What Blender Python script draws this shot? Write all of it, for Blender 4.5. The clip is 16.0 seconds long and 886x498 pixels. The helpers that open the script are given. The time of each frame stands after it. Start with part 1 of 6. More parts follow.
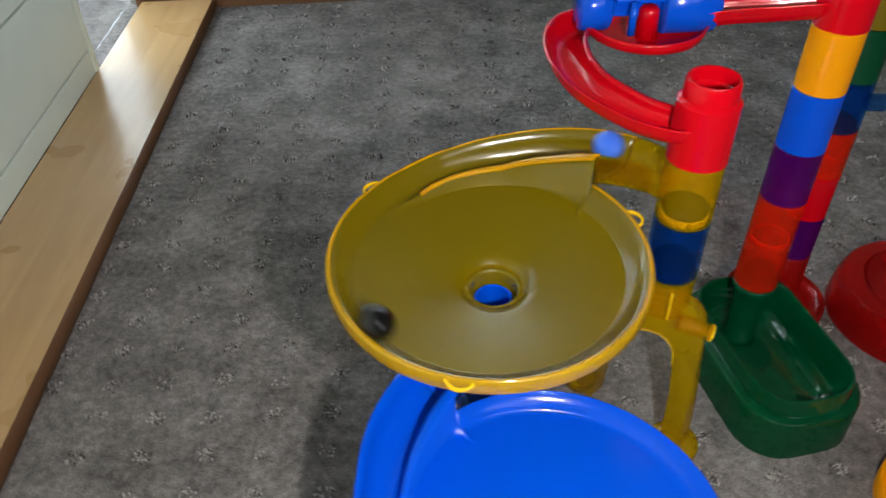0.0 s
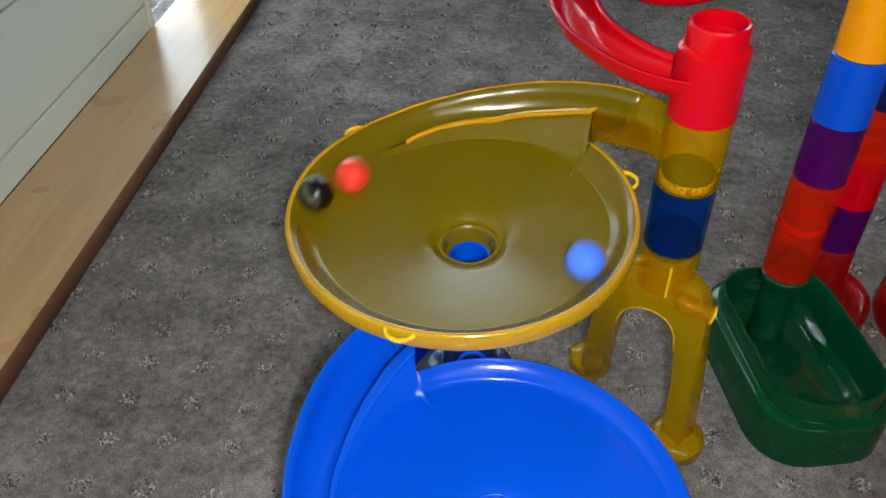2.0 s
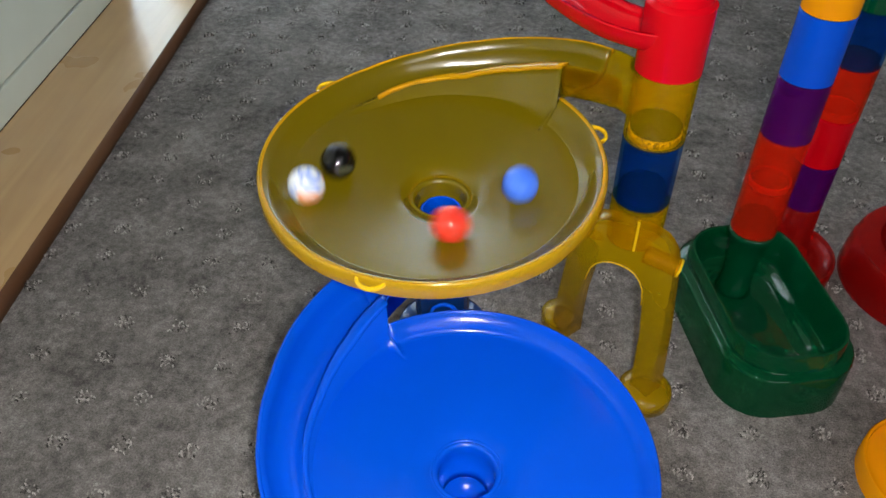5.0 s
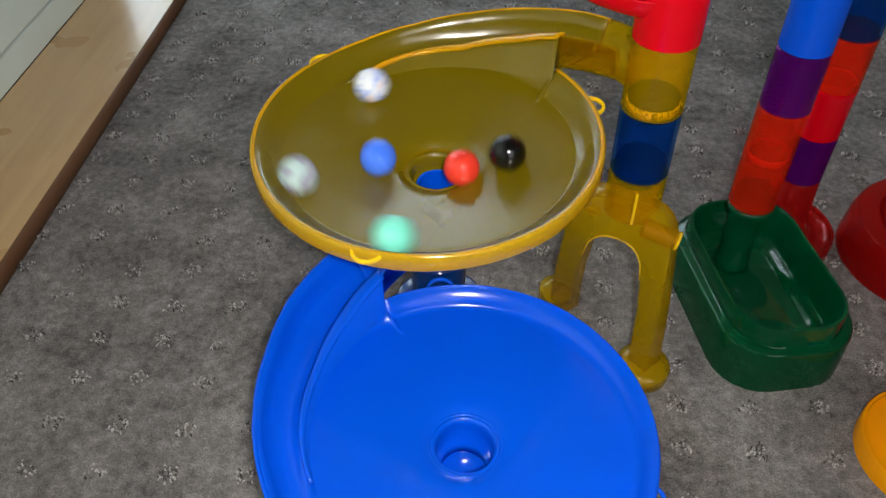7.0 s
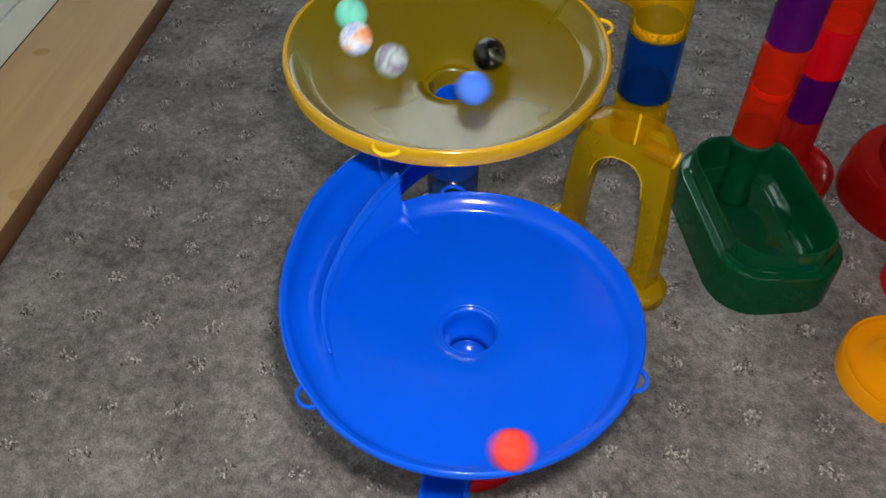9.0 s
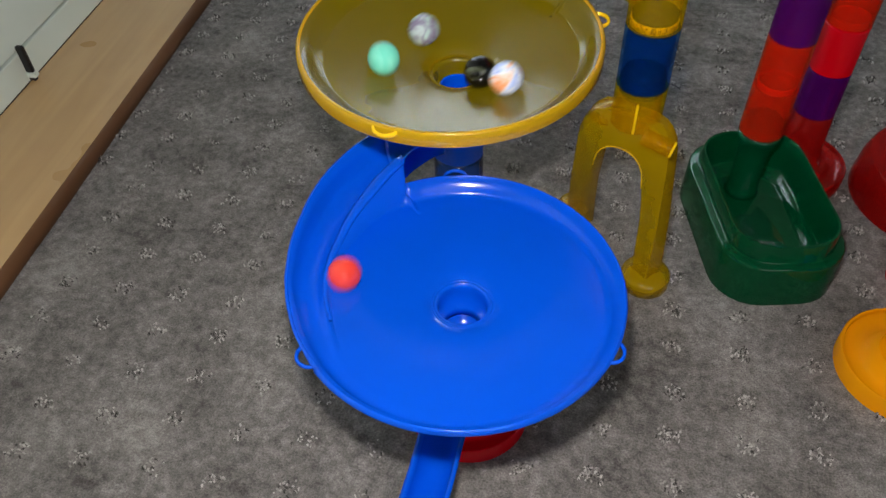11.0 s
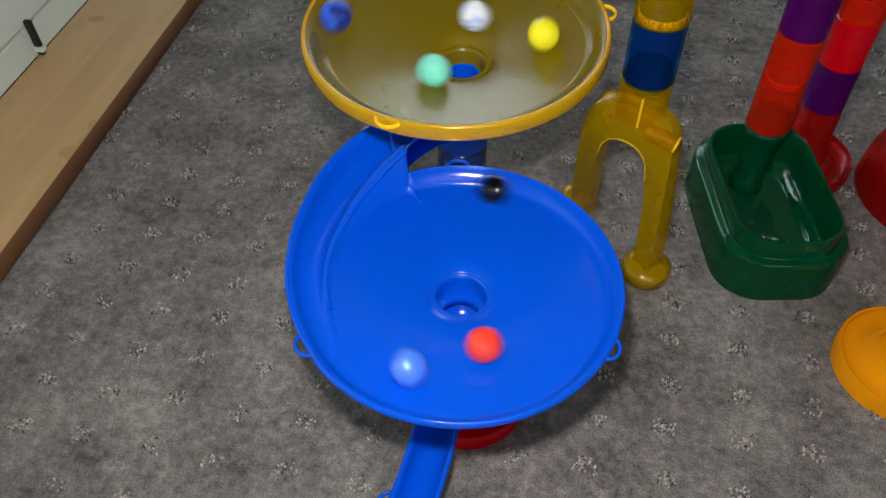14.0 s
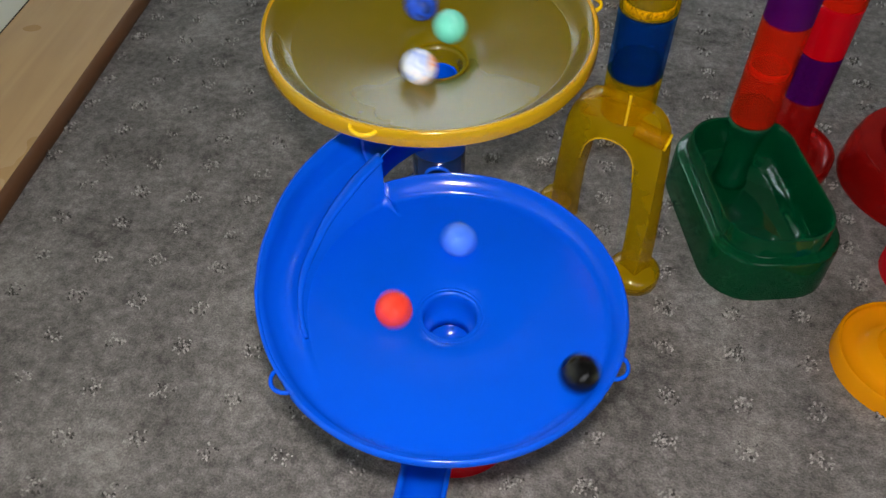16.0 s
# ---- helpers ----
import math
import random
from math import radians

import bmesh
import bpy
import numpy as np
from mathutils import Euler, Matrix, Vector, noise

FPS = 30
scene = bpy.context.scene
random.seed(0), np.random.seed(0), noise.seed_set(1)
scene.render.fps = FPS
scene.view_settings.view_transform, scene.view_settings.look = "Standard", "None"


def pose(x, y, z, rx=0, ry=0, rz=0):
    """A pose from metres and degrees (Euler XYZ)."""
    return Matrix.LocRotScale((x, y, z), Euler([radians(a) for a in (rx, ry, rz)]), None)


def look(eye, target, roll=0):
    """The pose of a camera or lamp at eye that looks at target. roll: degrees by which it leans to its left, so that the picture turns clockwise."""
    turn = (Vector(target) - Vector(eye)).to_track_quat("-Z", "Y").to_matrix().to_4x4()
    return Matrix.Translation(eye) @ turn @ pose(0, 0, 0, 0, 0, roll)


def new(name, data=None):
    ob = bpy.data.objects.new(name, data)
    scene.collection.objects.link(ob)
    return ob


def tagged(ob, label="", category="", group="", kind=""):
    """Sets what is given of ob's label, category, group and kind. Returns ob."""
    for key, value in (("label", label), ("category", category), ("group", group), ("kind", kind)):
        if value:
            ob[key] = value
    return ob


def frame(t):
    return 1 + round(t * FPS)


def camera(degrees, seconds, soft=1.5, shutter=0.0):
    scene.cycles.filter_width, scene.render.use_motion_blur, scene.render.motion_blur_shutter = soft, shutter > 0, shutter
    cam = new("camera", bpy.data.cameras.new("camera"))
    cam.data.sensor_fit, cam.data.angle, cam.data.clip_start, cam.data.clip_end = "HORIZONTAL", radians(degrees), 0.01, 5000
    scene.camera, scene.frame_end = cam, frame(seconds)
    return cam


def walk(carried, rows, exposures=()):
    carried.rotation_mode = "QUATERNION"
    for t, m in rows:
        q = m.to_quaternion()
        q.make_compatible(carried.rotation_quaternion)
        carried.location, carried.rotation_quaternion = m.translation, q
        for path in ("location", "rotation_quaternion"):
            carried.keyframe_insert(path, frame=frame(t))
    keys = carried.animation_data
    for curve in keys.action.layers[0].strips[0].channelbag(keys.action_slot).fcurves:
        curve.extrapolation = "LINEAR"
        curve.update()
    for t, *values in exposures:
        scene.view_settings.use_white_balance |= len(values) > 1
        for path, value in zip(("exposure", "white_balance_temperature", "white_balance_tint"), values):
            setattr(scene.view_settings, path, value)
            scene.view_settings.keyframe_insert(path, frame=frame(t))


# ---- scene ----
cam = camera(59.75, 16.0, shutter=0.5)
PATH = [
    (0, (0.02238, -0.01930, 0.42480), (-0.05002, 0.73991, -0.22200), -1.173),
    (0.5, (0.05909, -0.02277, 0.42589), (-0.06366, 0.73217, -0.21831), -0.330),
    (1, (0.05823, -0.00994, 0.40267), (-0.11400, 0.72848, -0.24930), -1.612),
    (1.5, (0.06939, -0.00339, 0.39062), (-0.10451, 0.73652, -0.25922), -1.641),
    (2, (0.06953, -0.00640, 0.39283), (-0.10326, 0.73316, -0.25771), -1.906),
    (2.5, (0.06928, -0.00896, 0.39171), (-0.09793, 0.72973, -0.26127), -1.757),
    (3, (0.06905, -0.00684, 0.38826), (-0.08608, 0.72946, -0.27037), -1.025),
    (3.5, (0.07003, -0.01102, 0.39208), (-0.08187, 0.72025, -0.27289), -0.686),
    (4, (0.07503, -0.01308, 0.39338), (-0.07142, 0.71439, -0.27694), -0.531),
    (6.5, (0.07451, -0.01408, 0.38420), (-0.06403, 0.69353, -0.30869), -1.040),
    (7, (0.07515, -0.01410, 0.38454), (-0.06119, 0.69144, -0.31089), -1.031),
    (7.5, (0.08343, -0.01204, 0.38777), (-0.06188, 0.69371, -0.30563), -0.883),
    (8, (0.07493, -0.00681, 0.38092), (-0.08535, 0.68824, -0.31995), -0.844),
    (8.5, (0.07364, -0.02258, 0.37788), (-0.08524, 0.65543, -0.33980), -0.449),
    (9, (0.08434, -0.05216, 0.38741), (-0.06496, 0.61236, -0.34480), -0.076),
    (9.2, (0.08827, -0.05735, 0.38941), (-0.05998, 0.60693, -0.34323), 0.108),
    (11.3, (0.11293, -0.06939, 0.39882), (-0.09482, 0.58112, -0.33172), -2.359),
    (11.5, (0.11337, -0.05842, 0.40571), (-0.08717, 0.57297, -0.34337), -2.572),
    (12, (0.11316, -0.07059, 0.39916), (-0.09591, 0.58149, -0.32960), -2.135),
    (12.5, (0.11733, -0.07236, 0.40169), (-0.09039, 0.57410, -0.33244), -1.652),
    (13, (0.11228, -0.07301, 0.40289), (-0.09257, 0.56372, -0.34049), -1.244),
    (13.5, (0.11296, -0.06620, 0.39936), (-0.09617, 0.56427, -0.34815), -1.376),
    (14, (0.11339, -0.06455, 0.40168), (-0.09375, 0.56299, -0.34884), -1.418),
    (14.5, (0.11940, -0.06258, 0.39862), (-0.08078, 0.56662, -0.35241), -1.303),
    (15, (0.11583, -0.05470, 0.39816), (-0.06697, 0.57097, -0.36020), -0.753),
    (15.5, (0.10832, -0.04832, 0.39954), (-0.06316, 0.57789, -0.36102), -0.790),
    (16, (0.09488, -0.04347, 0.38267), (-0.06091, 0.59999, -0.36678), -0.378),
]
walk(cam, [(t, look(eye, target, roll)) for t, eye, target, roll in PATH],
     [(0, 0.0), (4, 0.0), (6.5, -0.06), (8, -0.03), (8.5, -0.10), (9, -0.06), (11.3, -0.15), (14, -0.19), (15, -0.24), (15.5, -0.31), (16, -0.10)])

# ---- light ----
world = bpy.data.worlds.new("room_air")
world.use_nodes = True
scene.world = world
wn = world.node_tree.nodes
wn["Background"].inputs["Color"].default_value = (0.75, 0.85, 1.0, 1)
wn["Background"].inputs["Strength"].default_value = 0.08

flash = bpy.data.lights.new("phone_torch", "POINT")
flash.energy, flash.color, flash.shadow_soft_size = 6.3, (1.0, 0.97, 0.93), 0.008
new("phone_torch", flash).matrix_world = pose(0.094, -0.030, 0.408)

# Unseen fill lamp, added to brighten the carpet and left wall.
fill_lamp = bpy.data.lights.new("unseen_fill_light", "AREA")
fill_lamp.shape, fill_lamp.size, fill_lamp.size_y = "RECTANGLE", 1.5, 1.1
fill_lamp.energy, fill_lamp.color = 11.0, (0.95, 0.97, 1.0)
new("unseen_fill_light", fill_lamp).matrix_world = look((1.20, -1.86, 1.5), (-0.3, 0.5, 0.0))


# ---- materials ----
def nodes_of(name):
    m = bpy.data.materials.new(name)
    m.use_nodes = True
    return m, m.node_tree.nodes, m.node_tree.links, m.node_tree.nodes["Principled BSDF"]


def add_noise(n, l, scale, detail=4, coords="Object", rough=0.55):
    tc = n.new("ShaderNodeTexCoord")
    t = n.new("ShaderNodeTexNoise")
    t.inputs["Scale"].default_value, t.inputs["Detail"].default_value, t.inputs["Roughness"].default_value = scale, detail, rough
    l.new(tc.outputs[coords], t.inputs["Vector"])
    return t


def ramp(n, l, src, stops):
    r = n.new("ShaderNodeValToRGB")
    while len(r.color_ramp.elements) < len(stops):
        r.color_ramp.elements.new(0.5)
    for e, (p, c) in zip(r.color_ramp.elements, stops):
        e.position, e.color = p, (*c, 1) if len(c) == 3 else c
    l.new(src, r.inputs["Fac"])
    return r


def bump(n, l, src, b, strength, dist):
    k = n.new("ShaderNodeBump")
    k.inputs["Strength"].default_value, k.inputs["Distance"].default_value = strength, dist
    l.new(src, k.inputs["Height"])
    l.new(k.outputs["Normal"], b.inputs["Normal"])
    return k


def plastic(name, colour, rough=0.2, clear=0.0, tint=None, wear=0.12, gloss=0.5, grain=1.0):
    """Moulded toy plastic; clear: the share of light that passes straight through, coloured by tint."""
    m, n, l, b = nodes_of(name)
    big = add_noise(n, l, 22.0, 3)
    dark = tuple(c * (1 - wear) for c in colour)
    lite = tuple(min(1, c * (1 + wear)) for c in colour)
    r = ramp(n, l, big.outputs["Fac"], [(0.3, dark), (0.7, lite)])
    l.new(r.outputs["Color"], b.inputs["Base Color"])
    fine = add_noise(n, l, 420.0, 3)
    rr = ramp(n, l, fine.outputs["Fac"], [(0.35, (rough * (1 - 0.25 * grain),) * 3), (0.75, (rough * (1 + 0.5 * grain),) * 3)])
    l.new(rr.outputs["Color"], b.inputs["Roughness"])
    scuff = add_noise(n, l, 60.0, 2)
    bump(n, l, scuff.outputs["Fac"], b, 0.06 * grain, 0.0008)
    b.inputs["IOR"].default_value = 1.49
    b.inputs["Specular IOR Level"].default_value = gloss
    if clear:
        t = n.new("ShaderNodeBsdfTransparent")
        t.inputs["Color"].default_value = (*(tint or colour), 1)
        mix = n.new("ShaderNodeMixShader")
        mix.inputs["Fac"].default_value = clear
        l.new(b.outputs["BSDF"], mix.inputs[1])
        l.new(t.outputs["BSDF"], mix.inputs[2])
        l.new(mix.outputs["Shader"], n["Material Output"].inputs["Surface"])
    return m


BLUE = plastic("blue_plastic", (0.0004, 0.076, 0.63), 0.17, wear=0.04, gloss=0.36, grain=0.5)
RED = plastic("red_plastic", (0.56, 0.0010, 0.0075), 0.11, wear=0.05, gloss=0.36)
ORANGE = plastic("orange_plastic", (0.84, 0.31, 0.001), 0.15, wear=0.04, gloss=0.3)
YELLOW = plastic("clear_yellow_plastic", (0.182, 0.134, 0.001), 0.23, 0.22, (0.98, 0.78, 0.035), wear=0.04, gloss=0.8, grain=0.15)
AMBER = plastic("clear_amber_plastic", (0.72, 0.48, 0.003), 0.07, 0.87, (0.98, 0.84, 0.07), wear=0.04, gloss=1.0, grain=0.2)
# Skirt and rim: brighter copies of the bowl's yellow, edge light in the colour.
SKIRT_AMBER = plastic("lighter_amber_plastic", (0.60, 0.36, 0.006), 0.12, 0.36, (0.97, 0.76, 0.06), wear=0.05, gloss=0.8, grain=0.3)
YELLOW_RIM = plastic("clear_yellow_rim", (0.86, 0.44, 0.002), 0.10, 0.38, (0.97, 0.66, 0.02))
CLEAR_BLUE = plastic("clear_blue_plastic", (0.002, 0.055, 0.22), 0.07, 0.85, (0.32, 0.60, 0.92), grain=0.3)
NAVY_BASE = plastic("dark_clear_blue_plastic", (0.002, 0.030, 0.15), 0.09, 0.12, (0.03, 0.16, 0.6))
CLEAR_RED = plastic("clear_red_plastic", (0.80, 0.045, 0.012), 0.07, 0.75, (1.0, 0.34, 0.12))
# Lighter copy of the clear red; the lit joint ring is in its colour.
LIT_RED_COLLAR = plastic("lit_clear_red_plastic", (0.88, 0.065, 0.018), 0.08, 0.25, (1.0, 0.30, 0.10))
DARK_RED = plastic("deep_clear_red_plastic", (0.36, 0.006, 0.005), 0.09, 0.45, (0.95, 0.14, 0.08))
PURPLE = plastic("clear_purple_plastic", (0.105, 0.002, 0.150), 0.09, 0.50, (0.55, 0.06, 0.66))
GREEN = plastic("clear_green_plastic", (0.0004, 0.060, 0.021), 0.06, 0.18, (0.03, 0.60, 0.20), gloss=0.5)
# Lighter copy of the tray's green, brightening the shaded socket by colour.
CLEAR_GREEN = plastic("brightened_clear_green_plastic", (0.001, 0.090, 0.034), 0.06, 0.38, (0.06, 0.66, 0.26), gloss=0.7)
# This dark green and blue stand for shade inside the tube openings.
SHADE_GREEN = plastic("shaded_opening_green", (0.002, 0.014, 0.007), 0.10)
SHADE_BLUE = plastic("shaded_opening_blue", (0.001, 0.010, 0.040), 0.10, 0.25, (0.03, 0.10, 0.3))
ARCH_AMBER = plastic("thick_clear_amber_plastic", (0.46, 0.315, 0.003), 0.10, 0.52, (0.97, 0.76, 0.05), wear=0.03, gloss=0.8)
# Brighter amber copy: lit edges are put into its colour.
EDGE_AMBER = plastic("bright_amber_edge", (0.95, 0.62, 0.006), 0.08, 0.25, (0.98, 0.80, 0.05), wear=0.05, gloss=1.0)


def speckle_material():
    """Yellow plastic with a band flecked dark and bright at random."""
    m, n, l, b = nodes_of("flecked_yellow_plastic")
    f = add_noise(n, l, 700.0, 3, rough=0.7)
    r = ramp(n, l, f.outputs["Fac"], [(0.40, (0.20, 0.14, 0.003)), (0.50, (0.72, 0.54, 0.004)), (0.68, (0.95, 0.80, 0.05))])
    l.new(r.outputs["Color"], b.inputs["Base Color"])
    b.inputs["Roughness"].default_value = 0.3
    bump(n, l, f.outputs["Fac"], b, 0.2, 0.0006)
    return m


GLITTER = speckle_material()


def carpet_material():
    m, n, l, b = nodes_of("loop_pile_carpet")
    tc = n.new("ShaderNodeTexCoord")
    big = add_noise(n, l, 17.0, 6, rough=0.72)
    mid = add_noise(n, l, 150.0, 4, rough=0.75)
    fine = add_noise(n, l, 900.0, 3, rough=0.7)
    mixed = n.new("ShaderNodeMath")
    mixed.operation = "MULTIPLY_ADD"
    l.new(mid.outputs["Fac"], mixed.inputs[0])
    mixed.inputs[1].default_value = 0.45
    half = n.new("ShaderNodeMath")
    half.operation = "MULTIPLY"
    l.new(big.outputs["Fac"], half.inputs[0])
    half.inputs[1].default_value = 0.55
    l.new(half.outputs[0], mixed.inputs[2])
    base = ramp(n, l, mixed.outputs[0], [(0.38, (0.102, 0.094, 0.089)), (0.5, (0.220, 0.203, 0.193)), (0.62, (0.365, 0.338, 0.322))])
    fr = ramp(n, l, fine.outputs["Fac"], [(0.35, (0.68, 0.67, 0.67)), (0.67, (1.32, 1.30, 1.28))])
    mul = n.new("ShaderNodeMixRGB")
    mul.blend_type = "MULTIPLY"
    mul.inputs["Fac"].default_value = 1.0
    l.new(base.outputs["Color"], mul.inputs[1])
    l.new(fr.outputs["Color"], mul.inputs[2])
    l.new(mul.outputs["Color"], b.inputs["Base Color"])
    b.inputs["Roughness"].default_value = 0.95
    b.inputs["Specular IOR Level"].default_value = 0.1
    add = n.new("ShaderNodeMath")
    add.operation = "MULTIPLY_ADD"
    l.new(fine.outputs["Fac"], add.inputs[0])
    add.inputs[1].default_value = 0.6
    l.new(mid.outputs["Fac"], add.inputs[2])
    bump(n, l, add.outputs[0], b, 0.7, 0.0035)
    return m


def tuft_material():
    m, n, l, b = nodes_of("cut_tuft_yarn")
    g = n.new("ShaderNodeNewGeometry")
    # The dark share of loops stands for shaded holes in the pile.
    r = ramp(n, l, g.outputs["Random Per Island"], [(0.0, (0.045, 0.040, 0.036)), (0.30, (0.075, 0.068, 0.062)), (0.42, (0.31, 0.283, 0.262)), (1.0, (0.60, 0.555, 0.52))])
    l.new(r.outputs["Color"], b.inputs["Base Color"])
    b.inputs["Roughness"].default_value = 0.95
    return m


def wood_material(name, lite, dark, rough=0.32, coat=0.45):
    m, n, l, b = nodes_of(name)
    tc = n.new("ShaderNodeTexCoord")
    mp = n.new("ShaderNodeMapping")
    mp.inputs["Scale"].default_value = (1.0, 0.09, 1.0)
    l.new(tc.outputs["Object"], mp.inputs["Vector"])
    g = n.new("ShaderNodeTexNoise")
    g.inputs["Scale"].default_value, g.inputs["Detail"].default_value, g.inputs["Distortion"].default_value = 55.0, 6, 0.6
    l.new(mp.outputs["Vector"], g.inputs["Vector"])
    blot = add_noise(n, l, 9.0, 3)
    mx = n.new("ShaderNodeMath")
    mx.operation = "MULTIPLY_ADD"
    l.new(g.outputs["Fac"], mx.inputs[0])
    mx.inputs[1].default_value = 0.6
    hb = n.new("ShaderNodeMath")
    hb.operation = "MULTIPLY"
    l.new(blot.outputs["Fac"], hb.inputs[0])
    hb.inputs[1].default_value = 0.4
    l.new(hb.outputs[0], mx.inputs[2])
    r = ramp(n, l, mx.outputs[0], [(0.32, dark), (0.68, lite)])
    l.new(r.outputs["Color"], b.inputs["Base Color"])
    rr = ramp(n, l, blot.outputs["Fac"], [(0.3, (rough * 0.9,) * 3), (0.7, (rough * 1.15,) * 3)])
    l.new(rr.outputs["Color"], b.inputs["Roughness"])
    bump(n, l, g.outputs["Fac"], b, 0.10, 0.0008)
    b.inputs["Coat Weight"].default_value = coat
    b.inputs["Coat Roughness"].default_value = 0.22
    return m


def paint_material(name, colour, rough=0.5):
    m, n, l, b = nodes_of(name)
    t = add_noise(n, l, 7.0, 4)
    r = ramp(n, l, t.outputs["Fac"], [(0.3, tuple(c * 0.9 for c in colour)), (0.7, colour)])
    l.new(r.outputs["Color"], b.inputs["Base Color"])
    b.inputs["Roughness"].default_value = rough
    f = add_noise(n, l, 350.0, 2)
    bump(n, l, f.outputs["Fac"], b, 0.08, 0.0006)
    return m


CARPET = carpet_material()
TUFT = tuft_material()
WOOD = wood_material("varnished_pine", (0.60, 0.375, 0.165), (0.45, 0.262, 0.103), 0.28)
WOOD_EDGE = wood_material("dark_edge_wood", (0.17, 0.070, 0.022), (0.10, 0.040, 0.013), 0.6, 0.0)
WALL_PAINT = paint_material("sage_white_paint", (0.80, 0.88, 0.80), 0.38)
# For unseen walls, kept darker to dim their reflections in the plastic.
PLASTER = paint_material("greige_plaster", (0.36, 0.35, 0.33), 0.8)
GAP_DARK = paint_material("shadow_gap_filler", (0.03, 0.035, 0.035), 0.7)
BLACK_METAL = plastic("black_metal", (0.012, 0.012, 0.013), 0.35)


def sky_glow(name, strength):
    m, n, l, b = nodes_of(name)
    t = add_noise(n, l, 9.0, 3)
    r = ramp(n, l, t.outputs["Fac"], [(0.35, (0.50, 0.64, 0.70)), (0.6, (0.76, 0.88, 0.98))])
    l.new(r.outputs["Color"], b.inputs["Emission Color"])
    b.inputs["Emission Strength"].default_value = strength
    return m


def glass_material():
    m, n, l, b = nodes_of("window_glass")
    b.inputs["Transmission Weight"].default_value = 1.0
    b.inputs["Roughness"].default_value = 0.02
    b.inputs["IOR"].default_value = 1.05
    return m


GLOW = sky_glow("bright_day_outside", 6.5)
# Added glow, put behind the unseen back window for sheen.
SHEEN_GLOW = sky_glow("added_sheen_glow", 4.2)
GLASS = glass_material()


# ---- building helpers ----
def part(name, bm, material, parent=None, label="", smooth=True, at=None):
    me = bpy.data.meshes.new(name)
    bmesh.ops.recalc_face_normals(bm, faces=bm.faces)
    bm.to_mesh(me)
    bm.free()
    me.materials.append(material)
    for p in me.polygons:
        p.use_smooth = smooth
    ob = new(name, me)
    if parent:
        ob.parent = parent
    if at is not None:
        ob.matrix_basis = at
    return tagged(ob, label)


def empty(name, m=None):
    ob = new(name)
    ob.empty_display_size = 0.01
    if m is not None:
        ob.matrix_basis = m
    return ob


def sharpen(ob, degrees=35):
    """Smooth shading with the hard edges kept."""
    me = ob.data
    b = bmesh.new()
    b.from_mesh(me)
    for e in b.edges:
        if len(e.link_faces) == 2 and e.calc_face_angle(0) > radians(degrees):
            e.smooth = False
    b.to_mesh(me)
    b.free()
    return ob


def lathe(profile, steps=48, bm=None, centre=(0, 0)):
    """Turn (r, z) pairs round the z axis; the profile is closed by itself when its ends meet."""
    bm = bm or bmesh.new()
    rings = []
    for r, z in profile:
        if r < 1e-6:
            rings.append([bm.verts.new((centre[0], centre[1], z))])
        else:
            rings.append([bm.verts.new((centre[0] + r * math.cos(a), centre[1] + r * math.sin(a), z))
                          for a in (2 * math.pi * i / steps for i in range(steps))])
    for a, b in zip(rings, rings[1:]):
        for i in range(steps):
            j = (i + 1) % steps
            if len(a) == 1 and len(b) == 1:
                continue
            if len(a) == 1:
                bm.faces.new((a[0], b[i], b[j]))
            elif len(b) == 1:
                bm.faces.new((a[i], a[j], b[0]))
            else:
                bm.faces.new((a[i], a[j], b[j], b[i]))
    return bm


def box(x0, x1, y0, y1, z0, z1, bevel=0.0, segments=2, bm=None):
    bm = bm or bmesh.new()
    made = bmesh.ops.create_cube(bm, size=1.0, matrix=Matrix.Translation(((x0 + x1) / 2, (y0 + y1) / 2, (z0 + z1) / 2)) @ Matrix.Diagonal((x1 - x0, y1 - y0, z1 - z0, 1)))
    if bevel:
        vs = set(made["verts"])
        bmesh.ops.bevel(bm, geom=[e for e in bm.edges if e.verts[0] in vs and e.verts[1] in vs], offset=bevel, segments=segments, affect="EDGES", profile=0.5)
    return bm


def sweep(bm, path, section, up=Vector((0, 0, 1)), cap=True):
    """Carry a closed section, (sideways, upward) pairs, along a path of points."""
    path = [Vector(p) for p in path]
    rings = []
    for i, p in enumerate(path):
        d = (path[min(i + 1, len(path) - 1)] - path[max(i - 1, 0)]).normalized()
        side = d.cross(up)
        side = side.normalized() if side.length > 1e-4 else Vector((1, 0, 0))
        top = side.cross(d).normalized()
        rings.append([bm.verts.new(p + side * a + top * b) for a, b in section])
    n = len(section)
    for a, b in zip(rings, rings[1:]):
        for i in range(n):
            bm.faces.new((a[i], a[(i + 1) % n], b[(i + 1) % n], b[i]))
    if cap:
        bm.faces.new(rings[0])
        bm.faces.new(list(reversed(rings[-1])))
    return bm


def curve_points(points, per=8):
    """A smooth line through the points."""
    pts = [Vector(p) for p in points]
    out = []
    for i in range(len(pts) - 1):
        a, b = pts[i], pts[i + 1]
        p0, p3 = pts[max(i - 1, 0)], pts[min(i + 2, len(pts) - 1)]
        for k in range(per):
            u = k / per
            out.append(0.5 * ((2 * a) + (b - p0) * u + (2 * p0 - 5 * a + 4 * b - p3) * u * u + (3 * a - p0 - 3 * b + p3) * u ** 3))
    out.append(pts[-1])
    return out


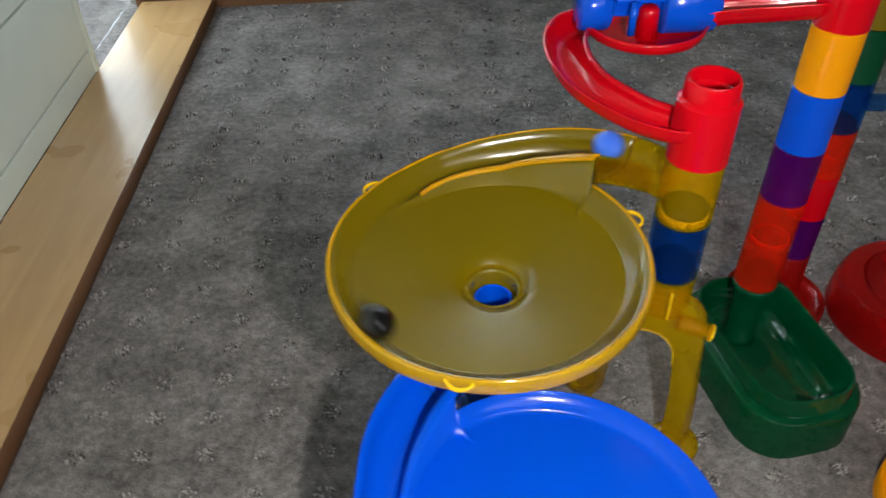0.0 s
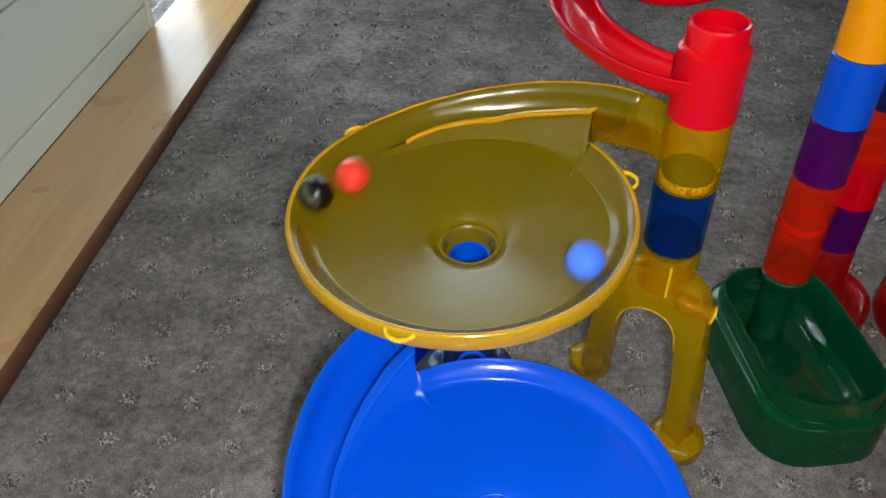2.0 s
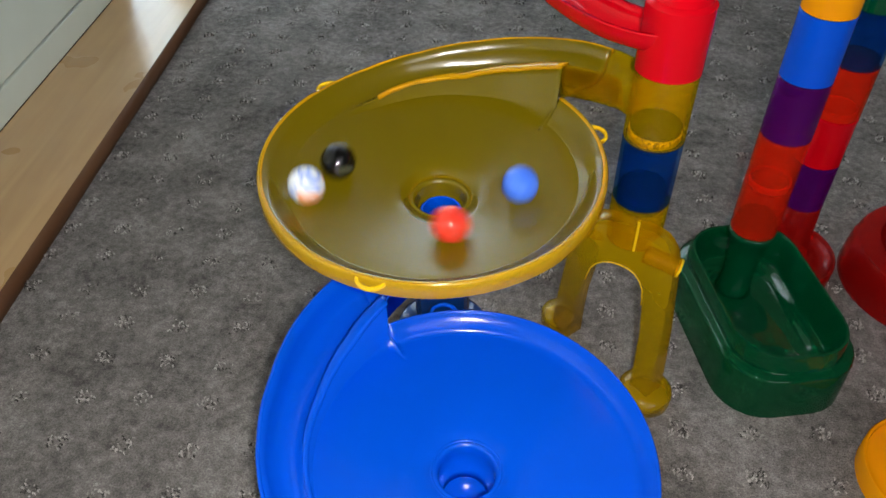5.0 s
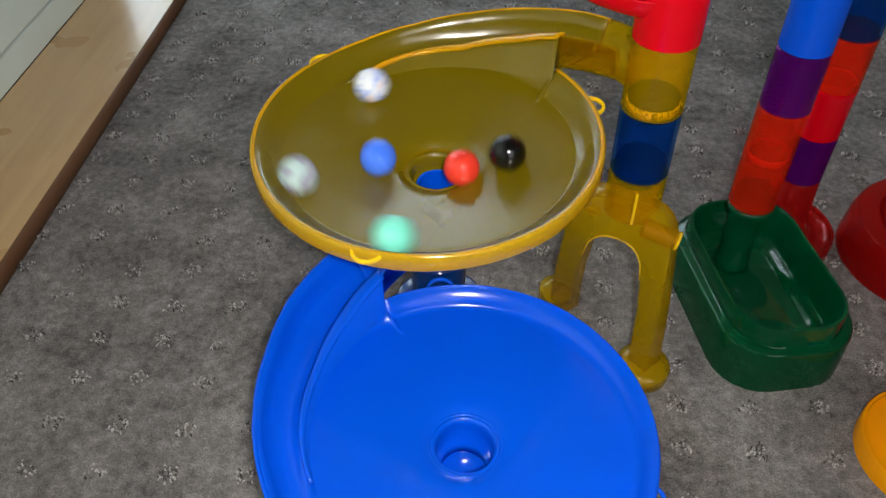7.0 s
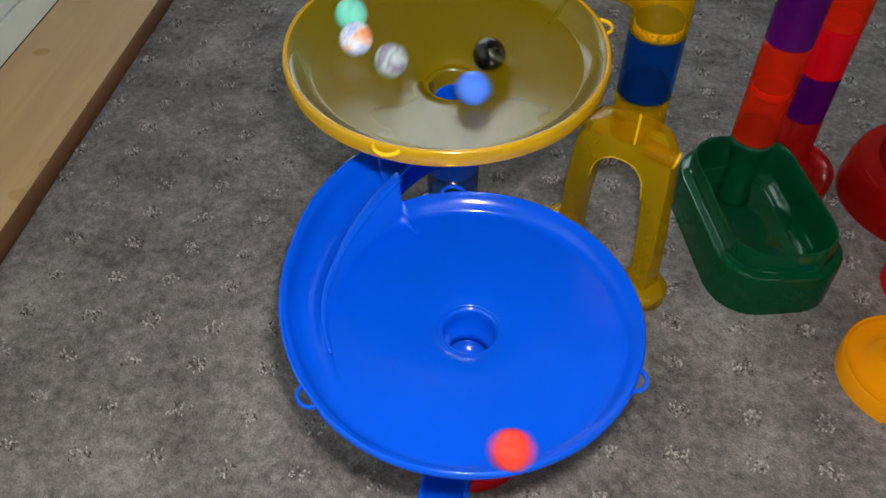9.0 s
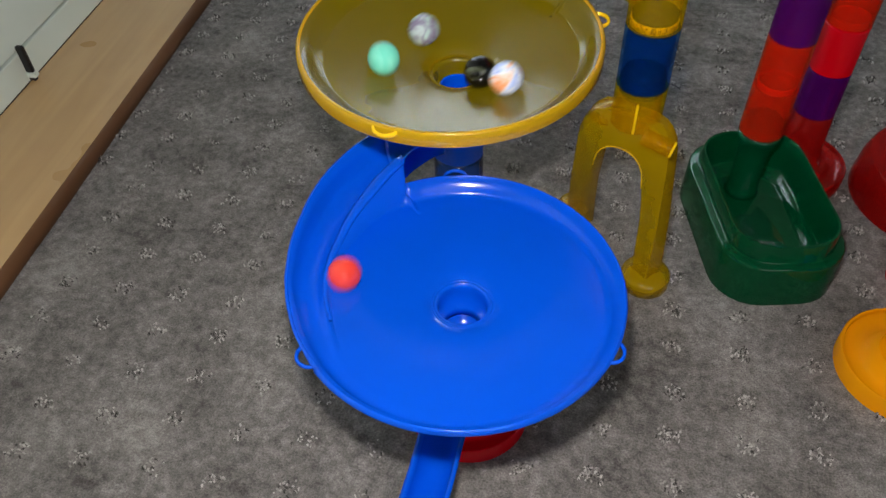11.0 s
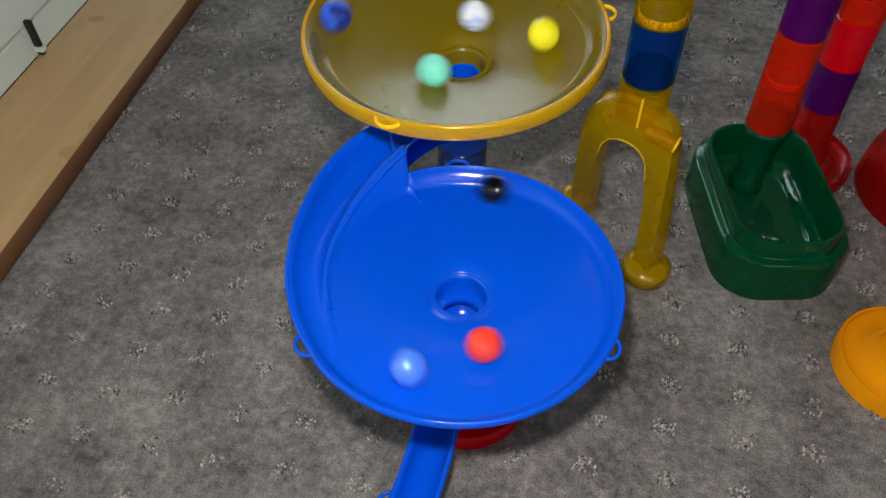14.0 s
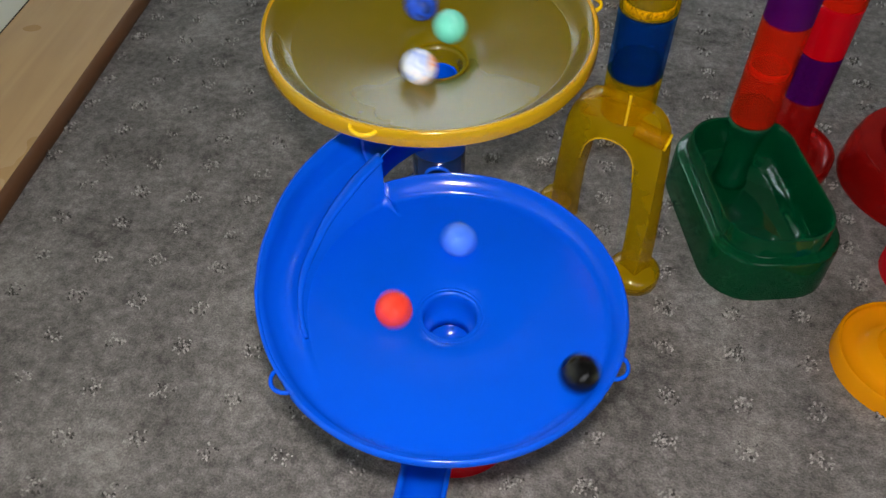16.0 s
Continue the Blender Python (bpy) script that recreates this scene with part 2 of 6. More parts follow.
def u_section(width, depth, wall=0.0016, k=10):
    """An open gutter, seen along its way."""
    w = width / 2
    outer = [(-w * math.cos(math.pi * i / k), -depth * math.sin(math.pi * i / k)) for i in range(k + 1)]
    inner = [(a * (1 - wall / w), b * (1 - wall / depth)) for a, b in reversed(outer)]
    return [(-w - 0.0008, 0.001)] + outer + [(w + 0.0008, 0.001)] + [(w - wall, 0.001)] + inner[1:-1] + [(-w + wall, 0.001)]


def table(x, rows):
    for (a, p), (b, q) in zip(rows, rows[1:]):
        if x <= b:
            return p + (q - p) * max(0.0, (x - a) / (b - a))
    return rows[-1][1]


# ---- structure: carpet, timber edge, walls ----
def build_floor():
    n = 60
    bm = bmesh.new()
    bmesh.ops.create_grid(bm, x_segments=n, y_segments=n, size=1.0)
    for v in bm.verts:
        v.co = Vector((v.co.x * 2.2 + 0.0, v.co.y * 2.2 + 0.15, 0))
        v.co.z = 0.0008 * noise.noise(v.co * 9)
    floor = part("floor", bm, CARPET)
    tagged(floor, "grey-brown patterned loop-pile carpet with pale flecks", "carpet", kind="structure")

    # the woven pattern: loose loops standing in small groups on a slanting lattice
    rng = random.Random(5)
    verts, faces = [], []
    a, b, o = Vector((0.0403, 0.0047)), Vector((0.0020, -0.0312)), Vector((0.2021, 0.2420))
    for i in range(-14, 12):
        for j in range(-26, 9):
            c = o + a * i + b * j + Vector((rng.uniform(-0.002, 0.002), rng.uniform(-0.002, 0.002)))
            if c.x * 0.9925 + c.y * 0.1219 < -0.25 or c.x > 0.60 or c.y < -0.05 or c.y > 0.98:
                continue
            for _ in range(rng.randint(26, 60) if c.x > 0.08 and c.y < 0.45 else rng.randint(14, 40)):
                p = Vector((c.x + rng.uniform(-0.0056, 0.0056) + rng.gauss(0, 0.0008), c.y + rng.uniform(-0.0048, 0.0048) + rng.gauss(0, 0.0008)))
                ang, ln, wd, h = rng.uniform(0, math.pi), rng.uniform(0.0005, 0.0011), rng.uniform(0.0003, 0.0006), rng.uniform(0.0010, 0.0026)
                dx, dy = math.cos(ang), math.sin(ang)
                k = len(verts)
                for s, z in ((-1, 0.0), (-0.6, h), (0.6, h), (1, 0.0)):
                    for w in (-1, 1):
                        verts.append((p.x + dx * ln * s - dy * wd * w, p.y + dy * ln * s + dx * wd * w, z - 0.0005))
                for q in range(3):
                    faces.append((k + 2 * q, k + 2 * q + 2, k + 2 * q + 3, k + 2 * q + 1))
    me = bpy.data.meshes.new("carpet_tufts")
    me.from_pydata(verts, [], faces)
    me.materials.append(TUFT)
    tagged(new("carpet_tufts", me), "pale and dark cut loops in a regular woven carpet pattern", "carpet", kind="stuff")


ROOM = pose(0, 0, 0, 0, 0, 7)  # the room stands slightly askew to the toy


def build_timber_edge():
    bm = box(-0.353, -0.2555, -0.75, 1.02, -0.004, 0.0125, 0.0022, 3)
    board = part("trim", bm, WOOD, smooth=False, at=ROOM)
    tagged(board, "varnished pale timber edging board along the carpet", "timber trim", kind="structure")
    bm = bmesh.new()
    n = 120
    rows = []
    for i in range(n + 1):
        y = -0.75 + 1.77 * i / n
        w = 0.0007 * noise.noise(Vector((y * 20, 0, 0))) + 0.0005 * noise.noise(Vector((y * 75, 3, 0)))
        rows.append([bm.verts.new((-0.2550 + w + dx, y, z)) for dx, z in ((0.0, -0.004), (0.0012, -0.004), (0.0014, 0.0108 + w), (-0.0022, 0.0131 + w))])
    for p, q in zip(rows, rows[1:]):
        for k in range(3):
            bm.faces.new((p[k], q[k], q[k + 1], p[k + 1]))
    part("edge_strip", bm, WOOD_EDGE, board, "dark reddish-brown front edge")


def build_walls():
    left = tagged(empty("wall_left", ROOM), "sage-white painted wall of wide horizontal boards", "wall", kind="structure")
    for z0, z1 in ((0.0125, 0.0395), (0.0420, 0.1355), (0.1380, 0.2315), (0.2340, 0.3275), (0.3300, 2.4)):
        part("board", box(-0.372, -0.352, -2.0, 0.800, z0, z1, 0.0012), WALL_PAINT, left, smooth=False)
    part("backing", box(-0.390, -0.3565, -2.0, 0.800, 0.0, 2.4), GAP_DARK, left, "dark gap between boards", smooth=False)
    part("lintel", box(-0.390, -0.352, 0.800, 1.02, 1.2, 2.4), WALL_PAINT, left, smooth=False)
    win = tagged(empty("window_1", ROOM), "low narrow window with bright daylight behind", "window", kind="structure")
    part("window_frame", box(-0.385, -0.350, 0.800, 0.810, 0.0127, 1.2, 0.002), WALL_PAINT, win, smooth=False)
    part("window_frame", box(-0.385, -0.354, 1.008, 1.02, 0.0127, 1.2, 0.002), WALL_PAINT, win, smooth=False)
    pane = part("pane", box(-0.372, -0.368, 0.810, 1.008, 0.0127, 1.2), GLASS, win, smooth=False)
    pane.visible_shadow = False
    back_drop = part("backdrop", box(-1.6, -1.59, -0.6, 5.0, -3.0, 3.0), GLOW, smooth=False, at=ROOM)
    tagged(back_drop, "bright hazy daylight outside the window", "sky", kind="structure")
    turn = ROOM @ pose(-0.40, 1.0, 0, 0, 0, 2.5)
    back = tagged(empty("wall_back", turn), "plain plaster wall behind a timber skirting", "wall", kind="structure")
    for x0, x1, z0, z1 in ((0.026, 0.04, 0.0, 2.4), (0.72, 2.9, 0.0, 2.4), (0.04, 0.72, 0.0, 0.30), (0.04, 0.72, 0.58, 2.4)):
        part("plaster", box(x0, x1, 0.025, 0.08, z0, z1), PLASTER, back, smooth=False)
    # Unseen window, added and sized so its glow gives the yellow bowl sheen.
    win = tagged(empty("sheen_window", turn), "unseen wide low window, added for the sheen in the yellow bowl", "window", kind="structure")
    for x0, x1, z0, z1 in ((0.04, 0.07, 0.30, 0.58), (0.69, 0.72, 0.30, 0.58), (0.07, 0.69, 0.30, 0.32), (0.07, 0.69, 0.56, 0.58)):
        part("window_frame", box(x0, x1, 0.030, 0.075, z0, z1, 0.003), WALL_PAINT, win, smooth=False)
    pane = part("pane", box(0.07, 0.69, 0.050, 0.054, 0.32, 0.56), GLASS, win, smooth=False)
    pane.visible_shadow = False
    far = part("backdrop", box(-1.5, 3.5, 1.2, 1.21, -1.0, 3.5), SHEEN_GLOW, smooth=False, at=turn)
    tagged(far, "added glow behind the unseen wide window", "sky", kind="structure")
    skirt = part("baseboard", box(0.04, 2.9, 0.0, 0.022, -0.003, 0.09, 0.002), WOOD_EDGE, smooth=False, at=turn)
    tagged(skirt, "dark timber skirting board along the carpet", "baseboard", kind="structure")
    right = part("wall_right", box(2.12, 2.2, -2.05, 2.3, 0.0, 2.4), PLASTER, smooth=False)
    tagged(right, "unseen plain plaster wall closing the room", "wall", kind="structure")
    # Unseen wall; its opening is made for the added fill lamp.
    front = tagged(empty("wall_front", pose(0, 0, 0)), "unseen plaster wall with an opening for the fill lamp", "wall", kind="structure")
    for x0, x1, z0, z1 in ((-0.41, 0.42, 0, 2.4), (1.98, 2.2, 0, 2.4), (0.42, 1.98, 0, 0.92), (0.42, 1.98, 2.08, 2.4)):
        part("plaster", box(x0, x1, -2.05, -1.95, z0, z1), PLASTER, front, smooth=False)
    ceil = part("ceiling", box(-0.75, 2.3, -2.1, 2.4, 2.4, 2.46), PLASTER, smooth=False)
    tagged(ceil, "unseen plain plaster ceiling closing the room", "ceiling", kind="structure")
    catch = tagged(empty("door_bolt", ROOM), "small black metal bolt on the painted boards", "bolt")
    part("rod", box(-0.3525, -0.3455, 0.4225, 0.4270, 0.0210, 0.0465, 0.0014), BLACK_METAL, catch, smooth=False)
    part("keeper", box(-0.3525, -0.3440, 0.4215, 0.4280, 0.0165, 0.0210, 0.0010), WALL_PAINT, catch, "pale painted keeper", smooth=False)
    part("tip", box(-0.3525, -0.3460, 0.4228, 0.4268, 0.0128, 0.0165, 0.0010), BLACK_METAL, catch, smooth=False)


build_floor()
build_timber_edge()
build_walls()

# ---- the marble run ----
TUBE = 0.0140
TOWER_A, TOWER_B, TOWER_C = (0.1133, 0.2944), (0.1953, 0.3790), (0.2345, 0.4290)
COLUMN = (0.0205, 0.2565)
YELLOW_AT, YELLOW_DEEP = Vector((0.0207, 0.2547, 0.1908)), 0.0278
BLUE_AT, BLUE_DEEP = Vector((0.0508, 0.1521, 0.1250)), 0.0150


def bowl_pose(at, normal, towards):
    n = Vector(normal).normalized()
    u = Vector((towards[0] - at.x, towards[1] - at.y, 0))
    u = (u - n * u.dot(n)).normalized()
    v = n.cross(u)
    return Matrix(((u.x, v.x, n.x, at.x), (u.y, v.y, n.y, at.y), (u.z, v.z, n.z, at.z), (0, 0, 0, 1)))


def bowl_floor(r, edge, fall, deep):
    if r > 0.066:
        return min(edge + (r - 0.066) * 0.8, -0.002)
    if r > 0.020:
        return edge - fall * (0.066 - r) / 0.046
    return edge - fall - (deep + edge - fall) * 0.55 * ((0.020 - r) / 0.0058) ** 1.3


OUTER = ((0, 0.1080), (8, 0.1075), (17, 0.1060), (30, 0.1022), (46, 0.0962), (63, 0.0882), (82, 0.0828), (102, 0.0792), (125, 0.0768))
INNER = ((0, 0.0900), (8, 0.0880), (23, 0.0755), (40, 0.0708), (62, 0.0668), (102, 0.0620), (125, 0.0600))


def channel(phi, edge, floor_at):
    """Radii and heights of the spiral channel: inner and outer radius, ridge top, channel floor, outer top."""
    s = min(1.0, max(0.0, (phi - 23) / 102))
    zt = table(s, ((0, 0.0185), (0.17, 0.0100), (0.40, 0.0005), (0.75, -0.0040), (1, floor_at(0.0600) + 0.0002)))
    zc = table(s, ((0, 0.0005), (0.4, edge + 0.0030), (1, floor_at(0.0640))))
    top = table(s, ((0, 0.0165), (0.08, 0.0150), (0.22, 0.0110), (0.40, 0.0070), (0.58, 0.0030), (0.80, 0.0004), (1, 0.0)))
    return table(phi, INNER), table(phi, OUTER), max(zt, floor_at(table(phi, INNER)) + 0.0014 * (1 - s)), zc, top


RIM = 0.0768


def build_spiral_bowl(label, m, material, rim_material, edge, fall, deep, size, crease, skirt, shift, fade, drop):
    """A funnel bowl with a raised spiral inlet that comes from a tube at local angle 0."""
    top = empty("funnel_bowl", m @ Matrix.Diagonal((size, size, 1, 1)))
    tagged(top, label, "funnel bowl", "marble run pieces")
    bm = bmesh.new()
    grid, lip = [], []
    # the rim is moved off the hole's centre to fit the camera's view
    aside = m.to_3x3().inverted() @ Vector((shift[0], shift[1], 0))

    def off(r, phi, z):
        k = min(1.0, max(0.0, (r - 0.018) / 0.050)) * min(1.0, max(0.0, (0.106 - r) / 0.026))
        if fade:
            k *= min(1.0, max(0.0, (phi - 50) / 80), max(0.0, (383 - phi) / 80))
        a = radians(phi)
        return (r * math.cos(a) + aside.x * k, r * math.sin(a) + aside.y * k, z)

    fl = lambda r: bowl_floor(r, edge, fall, deep)
    steps = 180
    for i in range(steps + 1):
        phi = 23 + 360 * i / steps
        pts = [(0.0104, -deep - drop - 0.0054), (0.0106, -deep - drop - 0.0004), (0.0122, -deep - drop), (0.0124, -deep - 0.0020), (0.0126, fl(0.0142) - 0.0012), (0.0131, fl(0.0142) + 0.0004), (0.0137, fl(0.0142) + 0.0003)]
        pts += [(r, fl(r)) for r in (0.0142, 0.016, 0.018, 0.020, 0.024, 0.030, 0.038, 0.046, 0.053, 0.0575)]
        wall = ((0.0, 0.0), (0.0708, 0.0), (0.0714, crease), (0.0728, 0.0022), (0.0742, -0.55 * edge), (0.0756, -edge)) if crease < 0.001 else ((0.0, 0.0), (0.0664, 0.0), (0.0667, 0.0002), (0.0680, 0.0004), (0.0686, 0.0008), (0.0711, 0.0036), (0.0728, 0.0058), (0.0756, -edge))
        base = lambda r: fl(r) if r < 0.0662 else edge + table(r, wall)
        ro, zo = RIM - 0.0012 * max(0.0, (phi - 300) / 83), 0.0
        plain = [(r, base(r)) for r in (0.0577, 0.0585, 0.0595, 0.0605, 0.0615, 0.0628, 0.0640, 0.0655, 0.0664, 0.0667, 0.0690, 0.0711)]
        plain += [(ro - 0.0032, base(0.0728)), (ro - 0.0006, 0.0), (ro + 0.0009, 0.0), (ro + 0.0010, -0.0020)]
        ri, rc, zt, zc, zoc = channel(min(phi, 125), edge, fl) if i < steps else channel(23, edge, fl)
        foot = ri - 0.0014
        step = [(0.0575 + (foot - 0.0575) * f, base(0.0575 + (foot - 0.0575) * f)) for f in (0.2, 0.4, 0.55, 0.7, 0.85, 1.0)]
        if phi < 125:
            ro, zo = rc, zoc
            spiral = step + [(ri - 0.0004, zt), (ri + 0.0010, zt), (ri + 0.0026, zc), ((ri + ro) / 2, zc - 0.0004), (ro - 0.0062, zc + 0.0006), (ro - 0.0036, zc + 0.0030),
                             (ro - 0.0016, zo * 0.6 + zc * 0.4), (ro - 0.0006, zo), (ro + 0.0009, zo), (ro + 0.0010, zo - 0.0020)]
            k = max(0.0, (phi - 88) / 37)
            pts += [(p[0] + (q[0] - p[0]) * k, p[1] + (q[1] - p[1]) * k) for p, q in zip(spiral, plain)]
        elif i == steps:
            pts += step + [(foot + (ro - 0.0006 - foot) * f, base(foot + (ro - 0.0006 - foot) * f)) for f in (0.12, 0.25, 0.37, 0.5, 0.62, 0.75, 0.88)] + plain[-3:]
        else:
            pts += plain
        grid.append([bm.verts.new(off(r, phi, z)) for r, z in pts])
        lip.append(off(ro + 0.0002, phi, zo + 0.0002))
    for p, q in zip(grid, grid[1:]):
        for k in range(len(p) - 1):
            bm.faces.new((p[k], q[k], q[k + 1], p[k + 1]))
    bmesh.ops.remove_doubles(bm, verts=bm.verts, dist=0.00002)
    dish = part("dish", bm, material, top)
    sol = dish.modifiers.new("thickness", "SOLIDIFY")
    sol.thickness, sol.offset = 0.0014, 0.0
    bm = bmesh.new()
    sweep(bm, lip, [(0.0009 * math.cos(a), 0.0008 * math.sin(a)) for a in (math.pi * 2 * k / 8 for k in range(8))])
    part("lip", bm, rim_material, top)
    bm = sweep(bmesh.new(), lip[52:], [(0.0, 0.0011), (0.0010, 0.0010), (0.0018, -0.0004), (0.0020, -skirt + 0.0008), (0.0014, -skirt), (0.0006, -skirt)])
    part("skirt", bm, SKIRT_AMBER if material is YELLOW else material, top)
    # the ridge over the inlet's inner wall: a broad flat tip that tapers to a thin edge; its highlight is in the rim
    # colour
    bm = bmesh.new()
    rings = []
    for i in range(42):
        phi = 23 + 82 * i / 41
        ri, ro, zt, zc, zo = channel(phi, edge, fl)
        w = table(i / 41, ((0, 0.0034), (0.15, 0.0038), (0.4, 0.0024), (1, 0.0009)))
        rings.append([bm.verts.new(off(ri + 0.0003 + dr * w, phi, zt + dz)) for dr, dz in ((-0.8, -0.0009), (-0.9, 0.0003), (-0.4, 0.0010), (0.6, 0.0011), (1.0, 0.0003), (0.8, -0.0009))])
    for p, q in zip(rings, rings[1:]):
        for k in range(6):
            bm.faces.new((p[k], p[(k + 1) % 6], q[(k + 1) % 6], q[k]))
    bm.faces.new(rings[0])
    bm.faces.new(list(reversed(rings[-1])))
    part("inlet_ridge", bm, rim_material, top)
    bm = lathe([(0.0140, fl(0.0142) + 0.0002), (0.0143, fl(0.0142) + 0.0009), (0.0150, fl(0.015) + 0.0010), (0.0155, fl(0.0155) + 0.0004), (0.0148, fl(0.0148) - 0.0004), (0.0140, fl(0.0142) + 0.0002)], 64)
    part("hole_ring", bm, AMBER if material is YELLOW else material, top)
    # the trough between tube and bowl
    bm = bmesh.new()
    grid = []
    for i in range(17):
        phi = 5 + 18.4 * i / 16
        s = (phi - 5) / 18.4
        ri, ro = table(phi, INNER), table(phi, OUTER)
        zt, zc = 0.0205 - 0.002 * s, 0.0030 - 0.0025 * s
        zo = 0.0185 - 0.002 * s
        grid.append([bm.verts.new(off(r, phi, z)) for r, z in
                     ((ri - 0.0006, zt), (ri, zt), (ri + 0.0022, zc + 0.003), (ri + 0.005, zc), ((ri + ro) / 2, zc - 0.0006), (ro - 0.0062, zc + 0.001), (ro - 0.0036, zc + 0.0035), (ro - 0.0006, zo), (ro + 0.0009, zo))])
    for p, q in zip(grid, grid[1:]):
        for k in range(len(p) - 1):
            bm.faces.new((p[k], q[k], q[k + 1], p[k + 1]))
    tr = part("inlet_trough", bm, AMBER if material is YELLOW else material, top)
    sol = tr.modifiers.new("thickness", "SOLIDIFY")
    sol.thickness, sol.offset = 0.0014, 0.0
    # three hanging lugs
    for phi in (0, 121, 240):
        bm = bmesh.new()
        loop = [(RIM - 0.0002 + 0.0056 * math.sin(k * math.pi / 12), 0.0060 * math.cos(k * math.pi / 12), -0.0008) for k in range(13)]
        sweep(bm, loop, [(0.0009 * math.cos(q), 0.0012 * math.sin(q)) for q in (math.pi * 2 * k / 8 for k in range(8))])
        part("lug", bm, EDGE_AMBER if material is YELLOW else material, top, at=pose(aside.x, aside.y, 0, 0, 0, phi))
    return top


def build_tube(at, z0, z1, material, label, collar=None, throat=None, spigot_r=None, spigot_h=0.0052, spigot_material=None, shade_disc=None):
    """A straight connector: barrel, narrow spigot on top and an optional collar inside its foot."""
    ob = empty("connector_tube", pose(at[0], at[1], z0))
    tagged(ob, label, "tube", "marble run pieces")
    r, wall, b, h = TUBE, 0.0017, 0.0007, z1 - z0 - 0.0002
    barrel = [(r - wall, 0.0002), (r - b, 0.0002), (r, b), (r, h - b), (r - b, h), (r - wall, h), (r - wall, 0.0002)]
    sharpen(part("barrel", lathe(barrel, 48), material, ob))
    q = spigot_r or r - wall - 0.0002
    spigot = [(q - 0.0014, h - 0.003), (q, h - 0.002), (q, h + spigot_h - 0.0006), (q - 0.0005, h + spigot_h), (q - 0.0014, h + spigot_h - 0.0002), (q - 0.0014, h - 0.003)]
    sharpen(part("spigot", lathe(spigot, 40), spigot_material or material, ob))
    # Added closed disc, coloured dark in place of the shaded opening.
    if shade_disc:
        disc = [(0.0, h + spigot_h - 0.0020), (q - 0.0012, h + spigot_h - 0.0014), (q - 0.0012, h + spigot_h - 0.0026), (0.0, h + spigot_h - 0.0032)]
        part("shade_disc", lathe(disc, 40), shade_disc, ob)
    # Added cone; a dark colour here stands for shade inside the opening.
    if throat:
        cone = [(0.0113, 0.0056), (0.0105, 0.0052), (0.0085, 0.0035), (0.0055, -0.0010), (0.0050, -0.0060), (0.0062, -0.0060), (0.0068, -0.0010), (0.0100, 0.0030), (0.0114, 0.0046), (0.0113, 0.0056)]
        part("throat", lathe(cone, 40), throat, ob)
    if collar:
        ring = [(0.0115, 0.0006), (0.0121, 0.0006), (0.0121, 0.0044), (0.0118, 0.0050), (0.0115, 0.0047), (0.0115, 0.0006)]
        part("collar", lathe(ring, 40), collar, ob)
    return ob


def build_round_base(at, radius, material, label, height=0.012, socket=0.040):
    ob = empty("round_base", pose(at[0], at[1], 0))
    tagged(ob, label, "base", "marble run pieces")
    R, h = radius, height
    skirt = [(R - 0.0016, 0.0), (R, 0.0), (R, h - 0.001), (R - 0.0008, h), (R - 0.0020, h - 0.0004), (R - 0.0024, h - 0.0030), (R - 0.0016, 0.0)]
    sharpen(part("skirt", lathe(skirt, 64), material, ob), 50)
    dish = [(R - 0.0022, h - 0.0028), (R - 0.0034, h - 0.0048), (R * 0.80, h - 0.0065), (R * 0.64, h - 0.0055), (TUBE + 0.0042, h + 0.0032), (TUBE + 0.0020, h + 0.0016), (R * 0.6, h - 0.0075), (R * 0.8, h - 0.0085), (R - 0.0045, h - 0.006), (R - 0.0022, h - 0.0028)]
    part("dish", lathe(dish, 64), material, ob)
    neck = [(TUBE + 0.0040, h + 0.0034), (TUBE + 0.001, h + 0.014), (TUBE, socket - 0.001), (TUBE - 0.001, socket), (TUBE - 0.0022, socket), (TUBE - 0.0022, h), (TUBE + 0.0020, h + 0.0016), (TUBE + 0.0040, h + 0.0034)]
    sharpen(part("socket", lathe(neck, 48), material, ob), 50)
    return ob


build_spiral_bowl("clear yellow plastic funnel bowl with a spiral inlet", bowl_pose(YELLOW_AT, (0.010, -0.046, 1), TOWER_A), YELLOW, YELLOW_RIM, -0.0095, 0.0105, YELLOW_DEEP, 0.968, 0.0016, 0.0070, (-0.0030, -0.0004), False, 0.0076)
build_spiral_bowl("bright blue plastic funnel bowl with a spiral inlet", bowl_pose(BLUE_AT, (0.022, 0.008, 1), COLUMN), BLUE, BLUE, -0.0085, 0.0030, BLUE_DEEP, 0.979, 0.0006, 0.0025, (-0.0024, 0.0003), True, 0.0125)

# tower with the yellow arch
build_tube(TOWER_A, 0.1857, 0.2212, AMBER, "clear yellow plastic inlet tube of the funnel bowl", GLITTER, SHADE_BLUE)
build_tube(TOWER_A, 0.1505, 0.1855, CLEAR_BLUE, "clear dark blue plastic connector tube", CLEAR_BLUE, SHADE_BLUE, 0.0116, 0.0085, SHADE_BLUE, SHADE_BLUE)


